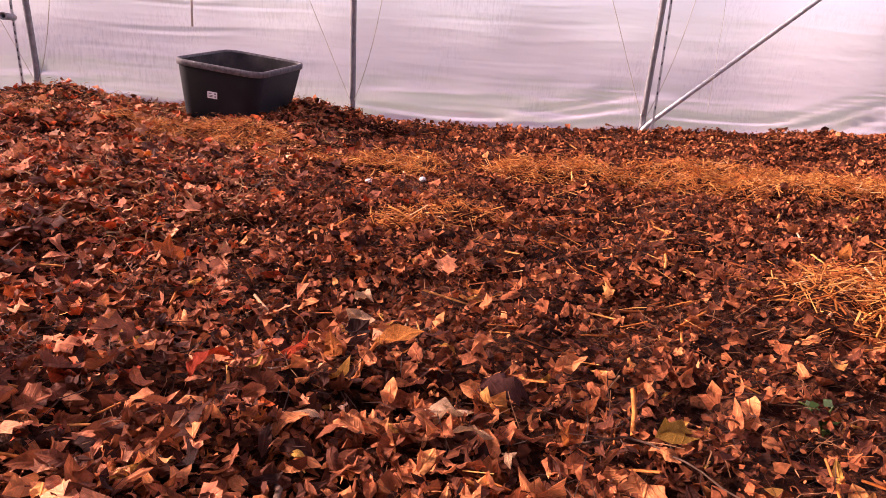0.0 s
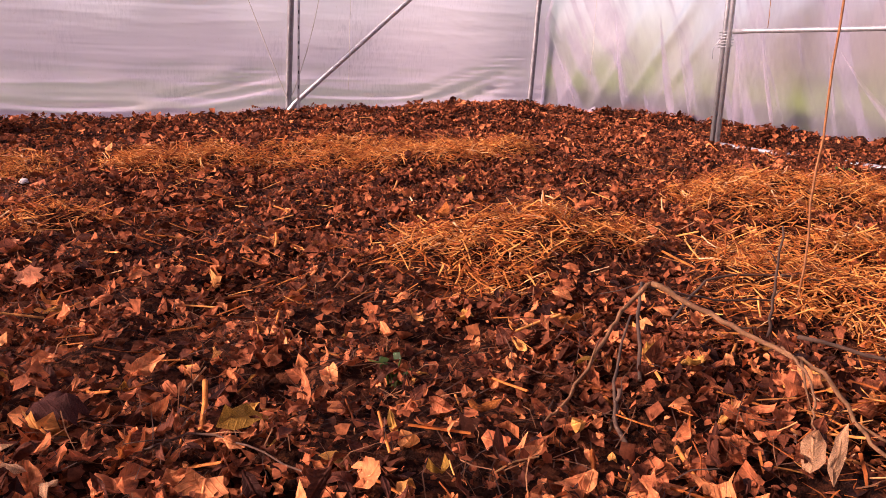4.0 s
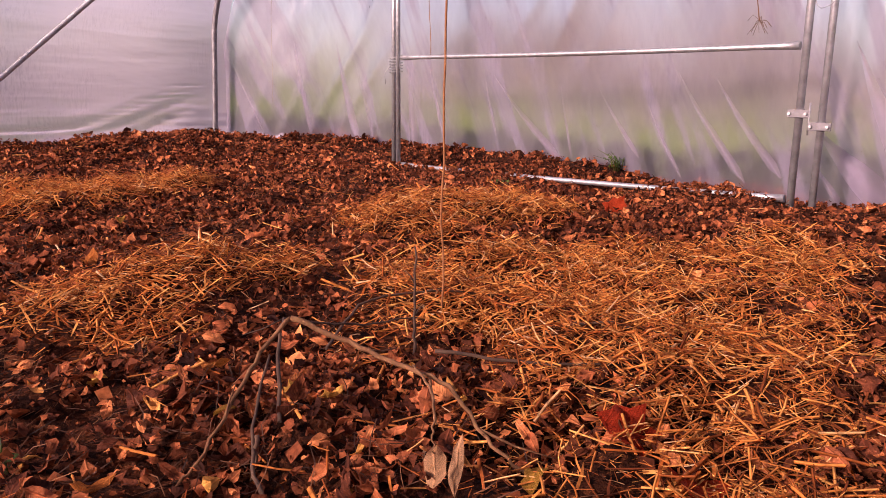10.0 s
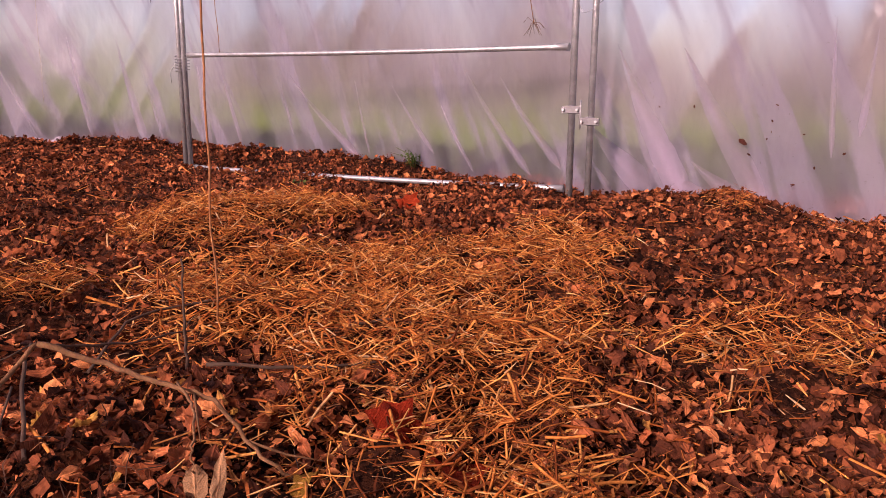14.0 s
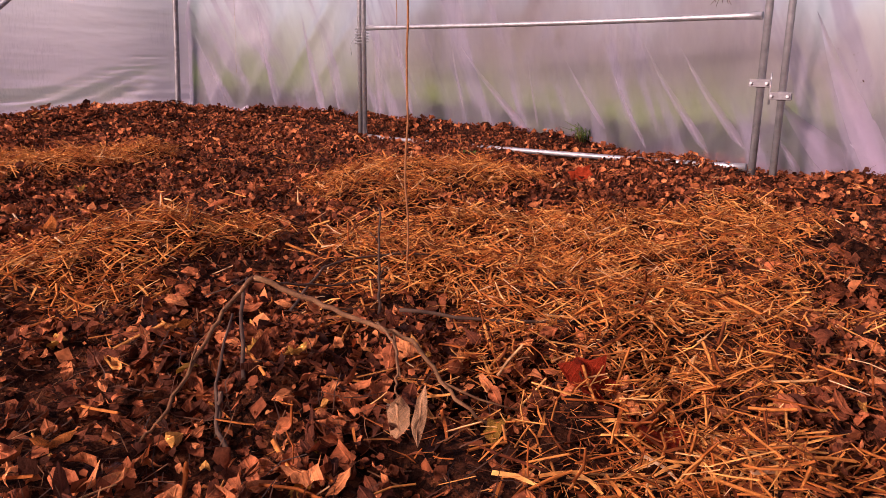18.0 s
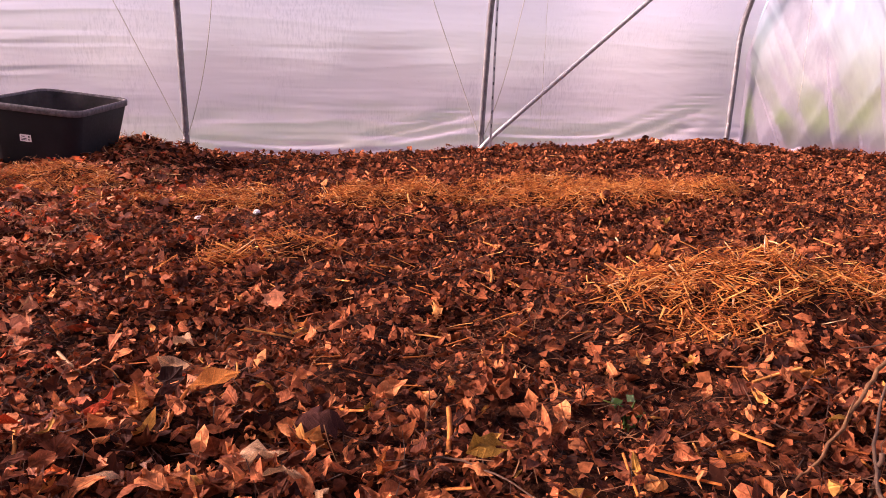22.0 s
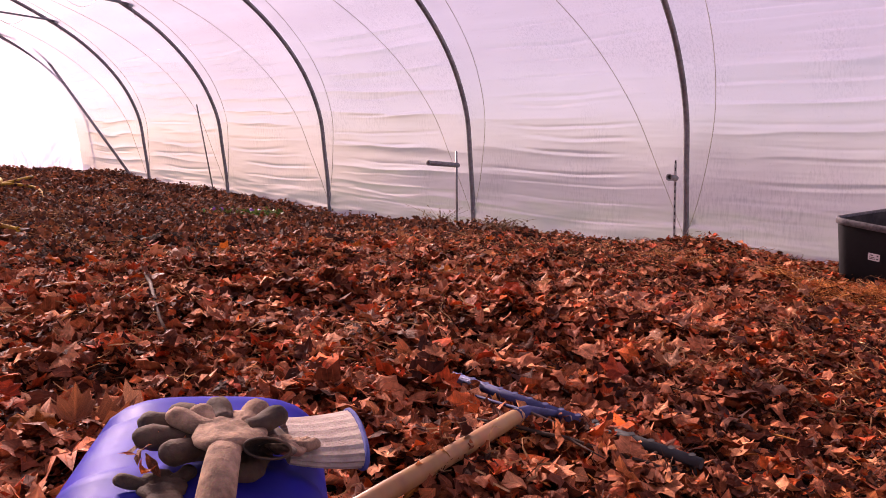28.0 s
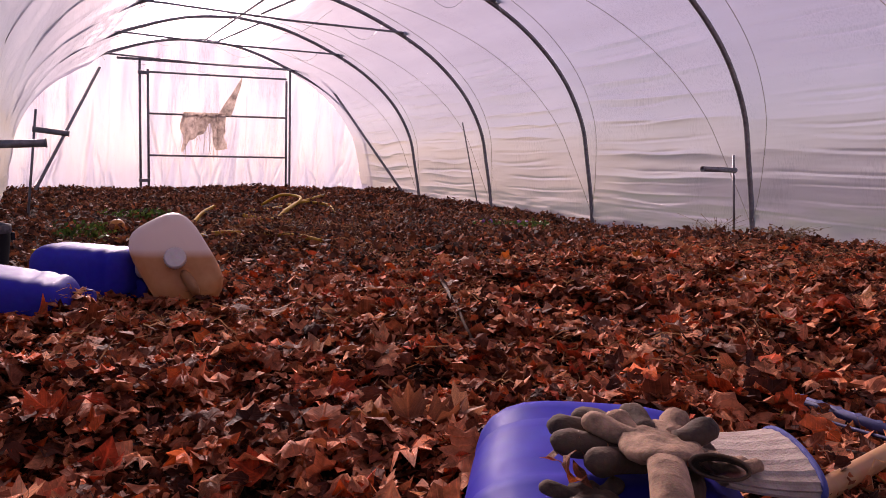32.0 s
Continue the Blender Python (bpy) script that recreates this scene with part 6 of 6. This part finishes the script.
PALE_LEAF = colour_leaf("pale_tan_leaf", (0.60, 0.33, 0.18), (0.70, 0.42, 0.25))
GREY_LEAF = colour_leaf("grey_brown_leaf", (0.28, 0.15, 0.11), (0.36, 0.21, 0.16))
RED_LEAF = colour_leaf("red_leaf", (0.36, 0.035, 0.012), (0.52, 0.09, 0.02))
YELLOW_LEAF = colour_leaf("yellow_leaf", (0.34, 0.17, 0.03), (0.46, 0.25, 0.05))
ORANGE_LEAF = colour_leaf("orange_brown_leaf", (0.40, 0.11, 0.025), (0.56, 0.20, 0.05))
DARK_LEAF = colour_leaf("dark_purple_leaf", (0.10, 0.035, 0.028), (0.17, 0.062, 0.048))


def lay_leaf(x, y, size, tpl, mat, label, lift=0.03, yaw=0.0, tilt=(0.0, 0.0)):
    ob = new("fallen_leaf", leaf_mesh(tpl, mat, "fallen_leaf"))
    ob.matrix_basis = pose(*on_ground(x, y, lift), tilt[0], tilt[1], yaw) @ Matrix.Diagonal((size, size, size, 1))
    return tagged(ob, label, "leaf", "single fallen leaves")


LR = np.random.default_rng(23)
for x, y, size, mat, label in (
    (-1.983, -4.21, 0.05, GREY_LEAF, "grey-brown flat leaf on straw"),
    (-2.05, -4.025, 0.035, RED_LEAF, "small red leaf on straw"),
    (-3.378, -4.224, 0.058, DARK_LEAF, "dark purple-brown oval leaf"),
    (-3.661, -4.098, 0.048, RED_LEAF, "dark red leaf among brown leaves"),
    (-3.444, -4.295, 0.045, PALE_LEAF, "large crumpled tan maple leaf"),
    (-3.42, -4.35, 0.042, PALE_LEAF, "small crumpled tan leaf"),
    (-3.57, -4.27, 0.04, GREY_LEAF, "long grey-tan leaf lying flat"),
    (-3.60, -4.14, 0.038, ORANGE_LEAF, "light brown oval leaf on crumbs"),
    (-3.52, -4.06, 0.055, ORANGE_LEAF, "long curled tan leaf on crumbs"),
    (-3.59, -3.78, 0.045, PALE_LEAF, "pale tan leaf on dark compost"),
    (-3.39, -3.82, 0.04, ORANGE_LEAF, "light brown oval leaf on crumbs"),
    (-3.31, -4.33, 0.038, ORANGE_LEAF, "orange-brown oval leaf by thin stems"),
    (-3.38, -4.38, 0.034, PALE_LEAF, "small crumpled tan leaf"),
    (-3.61, -4.30, 0.034, PALE_LEAF, "small crumpled tan leaf"),
    (-3.70, -4.19, 0.04, DARK_LEAF, "dark purple-brown oval leaf"),
    (-3.187, -4.355, 0.055, YELLOW_LEAF, "yellow-tan torn leaf on crumbs"),
    (-2.556, -3.511, 0.045, ORANGE_LEAF, "orange-brown leaf on dark compost"),
    (-2.272, -3.039, 0.04, YELLOW_LEAF, "yellow leaf at the edge of the straw"),
    (-2.45, -2.05, 0.03, YELLOW_LEAF, "small yellow leaf on compost"),
    (-2.687, -4.232, 0.04, ORANGE_LEAF, "light brown oval leaf on twigs"),
    (-2.945, -4.439, 0.04, ORANGE_LEAF, "orange-brown leaf on dark compost"),
    (-2.758, -4.375, 0.03, YELLOW_LEAF, "small yellow leaf among brown leaves"),
    (-2.566, -4.706, 0.05, YELLOW_LEAF, "yellow-green torn leaf under a stem"),
    (-2.474, -4.863, 0.058, RED_LEAF, "rust red ribbed leaf on straw"),
    (-2.453, -4.757, 0.06, RED_LEAF, "rust red ribbed leaf on straw"),
    (-3.572, -3.992, 0.05, PALE_LEAF, "large pale brown curled leaf"),
    (-3.75, -4.22, 0.05, RED_LEAF, "dark red upright leaf"),
    (-5.575, -3.125, 0.075, ORANGE_LEAF, "bright orange maple leaf on the heap"),
    (-5.03, -3.47, 0.08, RED_LEAF, "red maple leaf on the heap"),
    (-5.9, -2.9, 0.07, RED_LEAF, "red maple leaf on the heap"),
    (-6.4, -2.8, 0.07, ORANGE_LEAF, "bright orange maple leaf on the heap"),
    (-4.512, -4.876, 0.055, ORANGE_LEAF, "upright orange leaf beside a canister"),
    (-4.95, -4.75, 0.06, ORANGE_LEAF, "light brown maple leaf on the heap"),
    (-0.95, -3.25, 0.05, ORANGE_LEAF, "orange leaf on compost near the gate"),
    (-0.85, -3.5, 0.07, ORANGE_LEAF, "orange leaf on compost near the gate"),
    (-0.75, -3.75, 0.07, RED_LEAF, "rust red leaf on compost near the gate"),
    (-0.45, -2.9, 0.05, ORANGE_LEAF, "orange leaf on the sunken rail"),
    (-3.05, -4.55, 0.045, YELLOW_LEAF, "yellow-brown leaf among brown leaves")):
    big = "maple" in label or size > 0.055
    tpl = MAPLE_T[int(LR.integers(0, len(MAPLE_T)))] if big else OVAL_T[int(LR.integers(0, len(OVAL_T)))]
    lay_leaf(x, y, size, tpl, mat, label, 0.035, float(LR.uniform(0, 360)), tuple(LR.uniform(-30, 30, 2)))

# a pale leaf that hangs on its stem, folded in two
for turn, sx in ((0.0, 1.0), (0.55, 0.8)):
    ob = new("fallen_leaf", leaf_mesh(OVAL_T[3 + int(turn * 4)], PALE_LEAF, "fallen_leaf"))
    z_axis = Vector((-0.62 + 0.5 * turn, -0.52 - 0.3 * turn, 0.42))
    ob.matrix_basis = basis((-2.675 + 0.03 * turn, -4.652 - 0.03 * turn, -0.062), z_axis, (0.66, -0.74, 0.1 - 0.5 * turn)) @ Matrix.Diagonal((0.042 * sx, 0.045, 0.022, 1))
    tagged(ob, "pale tan curled leaf hanging on a stem", "leaf", "single fallen leaves")

# loose leaves on top of the heap
TOP_MIX = litter("top_leaves", [(0.0, (0.2, 0.06, 0.03)), (0.4, (0.40, 0.14, 0.06)), (0.7, (0.52, 0.24, 0.13)), (0.85, (0.45, 0.05, 0.015)), (1.0, (0.58, 0.14, 0.02))], 0.25, 0.6, 0.5, 40, True, veins=True)
TOP_MESH = [leaf_mesh(t, TOP_MIX, "maple_leaf") for t in MAPLE_T]
for i in range(230):
    x, y = float(LR.uniform(-7.5, -4.0)), float(LR.uniform(-5.1, -1.2))
    if LR.random() > float(maple_share(np.array(x), np.array(y))) or (abs(x + 4.4) < 0.4 and -5.1 < y < -4.0):
        continue
    ob = new("maple_leaf", TOP_MESH[int(LR.integers(0, len(TOP_MESH)))])
    s = float(LR.uniform(0.034, 0.056))
    ob.matrix_basis = pose(*on_ground(x, y, 0.05), *(float(a) for a in LR.uniform(-26, 26, 2)), float(LR.uniform(0, 360))) @ Matrix.Diagonal((s, s, s, 1))
    tagged(ob, "dry crumpled maple leaf on the heap", "leaf", "loose maple leaves")

for i in range(9):
    ob = new("stuck_leaf", leaf_mesh(OVAL_T[i], TOP_MIX, "stuck_leaf"))
    u = float(LR.uniform(-1, 1))
    ob.matrix_basis = pose(-4.236 + 0.018 * u, -4.925 + float(LR.uniform(-0.018, 0.022)), 0.146 + float(LR.uniform(-0.006, 0.008)), *(float(a) for a in LR.uniform(-60, 60, 2)), float(LR.uniform(0, 360))) @ Matrix.Diagonal((0.014, 0.014, 0.014, 1))
    tagged(ob, "crumpled dead leaf caught on a muddy glove", "leaf", "leaves on the gloves")

BONE = plain("white_scrap", (0.55, 0.5, 0.48), (0.75, 0.7, 0.68), 0.7, 0, 30, 0.3, 0.002)


def build_lump(name, x, y, size, mat, label, category, seed, flat=0.7, lift=0.02):
    bm = bmesh.new()
    bmesh.ops.create_icosphere(bm, subdivisions=3, radius=size)
    for v in bm.verts:
        n = noise.noise(v.co * (2.2 / size) + Vector((seed, 0, 0)))
        v.co *= 1 + 0.28 * n + 0.14 * noise.noise(v.co * (6 / size))
        v.co.z *= flat
    ob = part(name, bm, mat, None, smooth=True)
    ob.location = on_ground(x, y, lift)
    return tagged(ob, label, category)


build_lump("soil_clod", -2.549, -4.831, 0.034, SOIL, "dark crumbly soil clod on straw", "clod", 1)
build_lump("white_scrap", -3.669, -2.66, 0.014, BONE, "small white paper scrap on straw", "scrap", 5)
build_lump("white_scrap", -3.495, -2.52, 0.012, BONE, "small white paper scrap on straw", "scrap", 6)
build_lump("white_scrap", -2.029, -4.70, 0.012, BONE, "small white flake on straw", "scrap", 7, 0.3)
ORANGE_FRUIT = plain("orange_pumpkin_skin", (0.50, 0.16, 0.02), (0.62, 0.26, 0.05), 0.45, 0, 12, 0.1, 0.001)
GREEN_FRUIT = plain("green_fruit_skin", (0.14, 0.2, 0.04), (0.3, 0.34, 0.1), 0.5, 0, 15, 0.1, 0.001)


def build_fruit(x, y, r, mat, label):
    fr = thing("fruit", label, "fruit", pose(*on_ground(x, y, r * 0.7)), "fruits on the ground")
    bm = bmesh.new()
    bmesh.ops.create_uvsphere(bm, u_segments=24, v_segments=14, radius=r)
    for v in bm.verts:
        a = math.atan2(v.co.y, v.co.x)
        v.co.xy *= 1 + 0.025 * math.cos(8 * a)
        v.co.z *= 0.85
    part("flesh", bm, mat, fr, smooth=True)
    part("stalk", tube_bm([(0, 0, r * 0.8), (0.004, 0, r * 1.05)], [0.005, 0.003], 6), STEM_DARK, fr)


build_fruit(-8.7, -4.74, 0.042, ORANGE_FRUIT, "orange round fruit lying on dark litter")
build_fruit(-8.1, -4.86, 0.04, GREEN_FRUIT, "green round fruit half hidden by weeds")
build_fruit(-8.05, -4.75, 0.035, GREEN_FRUIT, "green round fruit half hidden by weeds")
build_fruit(-6.95, -4.58, 0.03, ORANGE_FRUIT, "small rust coloured fruit beside a canister")


# ---- hoses far back ----
def build_hose(pts, label, r=0.014):
    h = thing("garden_hose", label, "hose", group="yellow hoses")
    part("hose_tube", tube_bm(spline([on_ground(x, y, 0.03 + z) for x, y, z in pts], 8), r, 8), YELLOW, h)
    for p, q in ((pts[0], pts[1]), (pts[-1], pts[-2])):
        a = Vector(on_ground(p[0], p[1], 0.03 + p[2]))
        b = Vector(on_ground(q[0], q[1], 0.03 + q[2]))
        part("hose_end", tube_bm([a, a.lerp(b, 0.04)], r * 1.15, 8), YELLOW, h)


build_hose([(-7.59, -3.88, 0), (-7.74, -3.95, 0.01), (-7.84, -4.14, 0.0), (-7.86, -4.34, 0.01), (-8.1, -4.45, 0.0), (-8.2, -4.9, 0.0), (-7.6, -5.2, 0.0)], "yellow garden hose lying across dark litter")
build_hose([(-9.55, -3.72, 0.0), (-10.3, -3.31, 0.03), (-11.1, -2.77, 0.03), (-11.75, -2.28, 0.0)], "yellow garden hose piece on dark litter")
build_hose([(-9.08, -3.9, 0.0), (-9.1, -3.68, 0.01), (-9.5, -3.46, 0.02), (-10.8, -2.92, 0.02), (-10.6, -2.73, 0.03), (-10.1, -2.83, 0.0)], "yellow garden hose piece on dark litter")
build_hose([(-10.6, -3.35, 0.03), (-10.5, -3.2, 0.10), (-10.1, -3.15, 0.08), (-9.5, -3.46, 0.01)], "yellow garden hose loop rising from the litter", 0.012)
build_hose([(-8.74, -4.32, 0.0), (-9.11, -4.17, 0.02), (-9.34, -4.04, 0.0)], "yellow garden hose piece on dark litter", 0.012)

# ---- weeds and dead plants ----
WEED = litter("weed_green", [(0.0, (0.03, 0.07, 0.012)), (0.6, (0.07, 0.14, 0.025)), (1.0, (0.16, 0.2, 0.04))], 0.25, 0.6, 0.3, 40)
DRY = litter("dry_plant", [(0.0, (0.16, 0.09, 0.05)), (1.0, (0.4, 0.27, 0.16))], 0.2, 0.7, 0.3, 40)
FLOWER = plain("purple_petals", (0.22, 0.05, 0.3), (0.36, 0.12, 0.45), 0.6, 0, 40, 0.2, 0.001)


def build_weed(x, y, spread, height, n, mat, label, seed, leafy=True, flowers=0):
    """A low weed: thin stems with small leaves along them."""
    rng = np.random.default_rng(seed)
    w = thing("weed_plant", label, "plant", pose(*on_ground(x, y)))
    stems = bmesh.new()
    V, F = [], []
    for i in range(n):
        a, s, h = rng.uniform(0, 6.28), spread * rng.random() ** 0.6, height * rng.uniform(0.5, 1.0)
        tip = Vector((math.cos(a) * s, math.sin(a) * s, h))
        mid = Vector((tip.x * 0.4, tip.y * 0.4, h * 0.65))
        tube_bm([(0.3 * tip.x, 0.3 * tip.y, -0.02), mid, tip], [0.0022, 0.0016, 0.0008], 4, stems)
        for k in range(7 if leafy else 3):
            p = mid.lerp(tip, rng.random()) if k > 1 else Vector((0.3 * tip.x, 0.3 * tip.y, 0)).lerp(mid, rng.random())
            d = Vector(tuple(rng.uniform(-1, 1, 3))).normalized() * (0.03 if leafy else 0.018)
            c = d.orthogonal().normalized() * d.length * 0.35
            o = len(V)
            V += [p, p + d * 0.5 + c, p + d, p + d * 0.5 - c]
            F.append((o, o + 1, o + 2, o + 3))
    part("stem", stems, mat, w)
    me = mesh_of("foliage", V, F, mat)
    fo = new("foliage", me)
    fo.parent = w
    for i in range(flowers):
        a, s = rng.uniform(0, 6.28), spread * rng.uniform(0.2, 0.8)
        bm = bmesh.new()
        bmesh.ops.create_icosphere(bm, subdivisions=2, radius=0.016)
        for v in bm.verts:
            v.co *= rng.uniform(0.75, 1.2)
        bmesh.ops.translate(bm, vec=(math.cos(a) * s, math.sin(a) * s, height * 0.8), verts=bm.verts)
        part("flower", bm, FLOWER, w, "small purple flower")


build_weed(-8.7, -1.9, 0.35, 0.07, 40, WEED, "low green weed with purple flowers", 1, True, 4)
build_weed(-9.6, -4.5, 0.35, 0.09, 40, WEED, "low dark green weed in the litter", 2)
build_weed(-8.2, -4.95, 0.22, 0.14, 22, WEED, "broad yellow-green weed in the litter", 3)
build_weed(-0.42, -2.98, 0.06, 0.05, 14, WEED, "small green grass tuft near the gate rail", 4, False)
build_weed(-7.75, -0.75, 0.3, 0.2, 26, DRY, "dry branching dead weed beside a hoop", 5, False)
build_weed(-7.1, -0.85, 0.3, 0.1, 40, DRY, "tangled dry grass heap on leaves", 6, False)
build_weed(-2.97, -4.255, 0.05, 0.045, 5, WEED, "small green grass blades among leaves", 7, False)
build_weed(0.42, -3.1, 0.14, 0.1, 16, WEED, "green grass tuft growing at the film", 8, False)


# ---- sack on the far gate ----
def build_sack():
    sk = thing("hanging_sack", "torn brown gauze sack hung over a gate rail", "sack")
    rng = np.random.default_rng(9)
    nu, nv = 46, 40
    U, W = np.meshgrid(np.linspace(0, 1, nu), np.linspace(0, 1, nv), indexing="ij")
    drop = 0.62 * (0.72 + 0.28 * bumps(U * 5, U * 0 + 2, 4)) * (1 - 0.45 * np.exp(-(((U - 0.62) / 0.12) ** 2)))
    Y = -3.1 + 0.68 * U + 0.03 * fractal(U * 4, W * 3, 5)
    Z = 1.2 - drop * W + 0.02 * U
    X = -15.93 + 0.035 * fractal(U * 7, W * 2, 6) + 0.02 * np.sin(U * 30)
    me = fast_mesh("cloth", np.stack([X, Y, Z], -1).reshape(-1, 3), grid_faces(nu, nv), GAUZE, True)
    ob = new("cloth", me)
    ob.parent = sk
    bm = bmesh.new()
    rows = []
    for i in range(14):
        t = i / 13
        c = Vector((-15.93, -2.46 + 0.28 * t, 1.2 + 0.6 * t))
        w = 0.10 * (1 - t) + 0.012
        rows.append([bm.verts.new(c + Vector((0.015 * math.sin(i + k), (k - 2) / 2 * w, -0.02 * abs(k - 2)))) for k in range(5)])
    for a, b in zip(rows, rows[1:]):
        for k in range(4):
            bm.faces.new((a[k], a[k + 1], b[k + 1], b[k]))
    part("hung_corner", bm, GAUZE, sk, "twisted corner tied up to the top rail")
    for i in range(26):
        y = rng.uniform(-3.08, -2.5)
        z = 1.2 - rng.uniform(0.4, 0.75)
        part("thread", tube_bm([(-15.92, y, 1.19), (-15.91, y + rng.uniform(-0.04, 0.04), (1.19 + z) / 2), (-15.92, y + rng.uniform(-0.06, 0.06), z)], 0.002, 4), GAUZE, sk)


GAUZE = litter("brown_gauze", [(0.0, (0.44, 0.36, 0.31)), (1.0, (0.58, 0.49, 0.43))], 0.45, 0.9, 0.6, 8)
build_sack()


# ---- leaves stuck to the end film, loose film hem ----
for i in range(16):
    y = float(LR.uniform(-5.35, -4.4))
    z = float(LR.uniform(-0.02, 0.3)) if i > 4 else (0.14, 0.07, 0.12, 0.13, 0.0)[i]
    if i < 4:
        y = (-4.83, -5.1, -5.33, -5.19)[i]
    ob = new("stuck_leaf", leaf_mesh(OVAL_T[i % len(OVAL_T)], DARK_LEAF, "stuck_leaf"))
    s = 0.03 if i == 0 else float(LR.uniform(0.006, 0.016))
    ob.matrix_basis = pose(float(near_film_x(y)) - 0.035, y, z, 0, 80, float(LR.uniform(-20, 20))) @ pose(0, 0, 0, 0, 0, float(LR.uniform(0, 360))) @ Matrix.Diagonal((s, s, s * 0.4, 1))
    tagged(ob, "dark leaf scrap stuck to the wet film", "leaf", "leaves stuck on film")
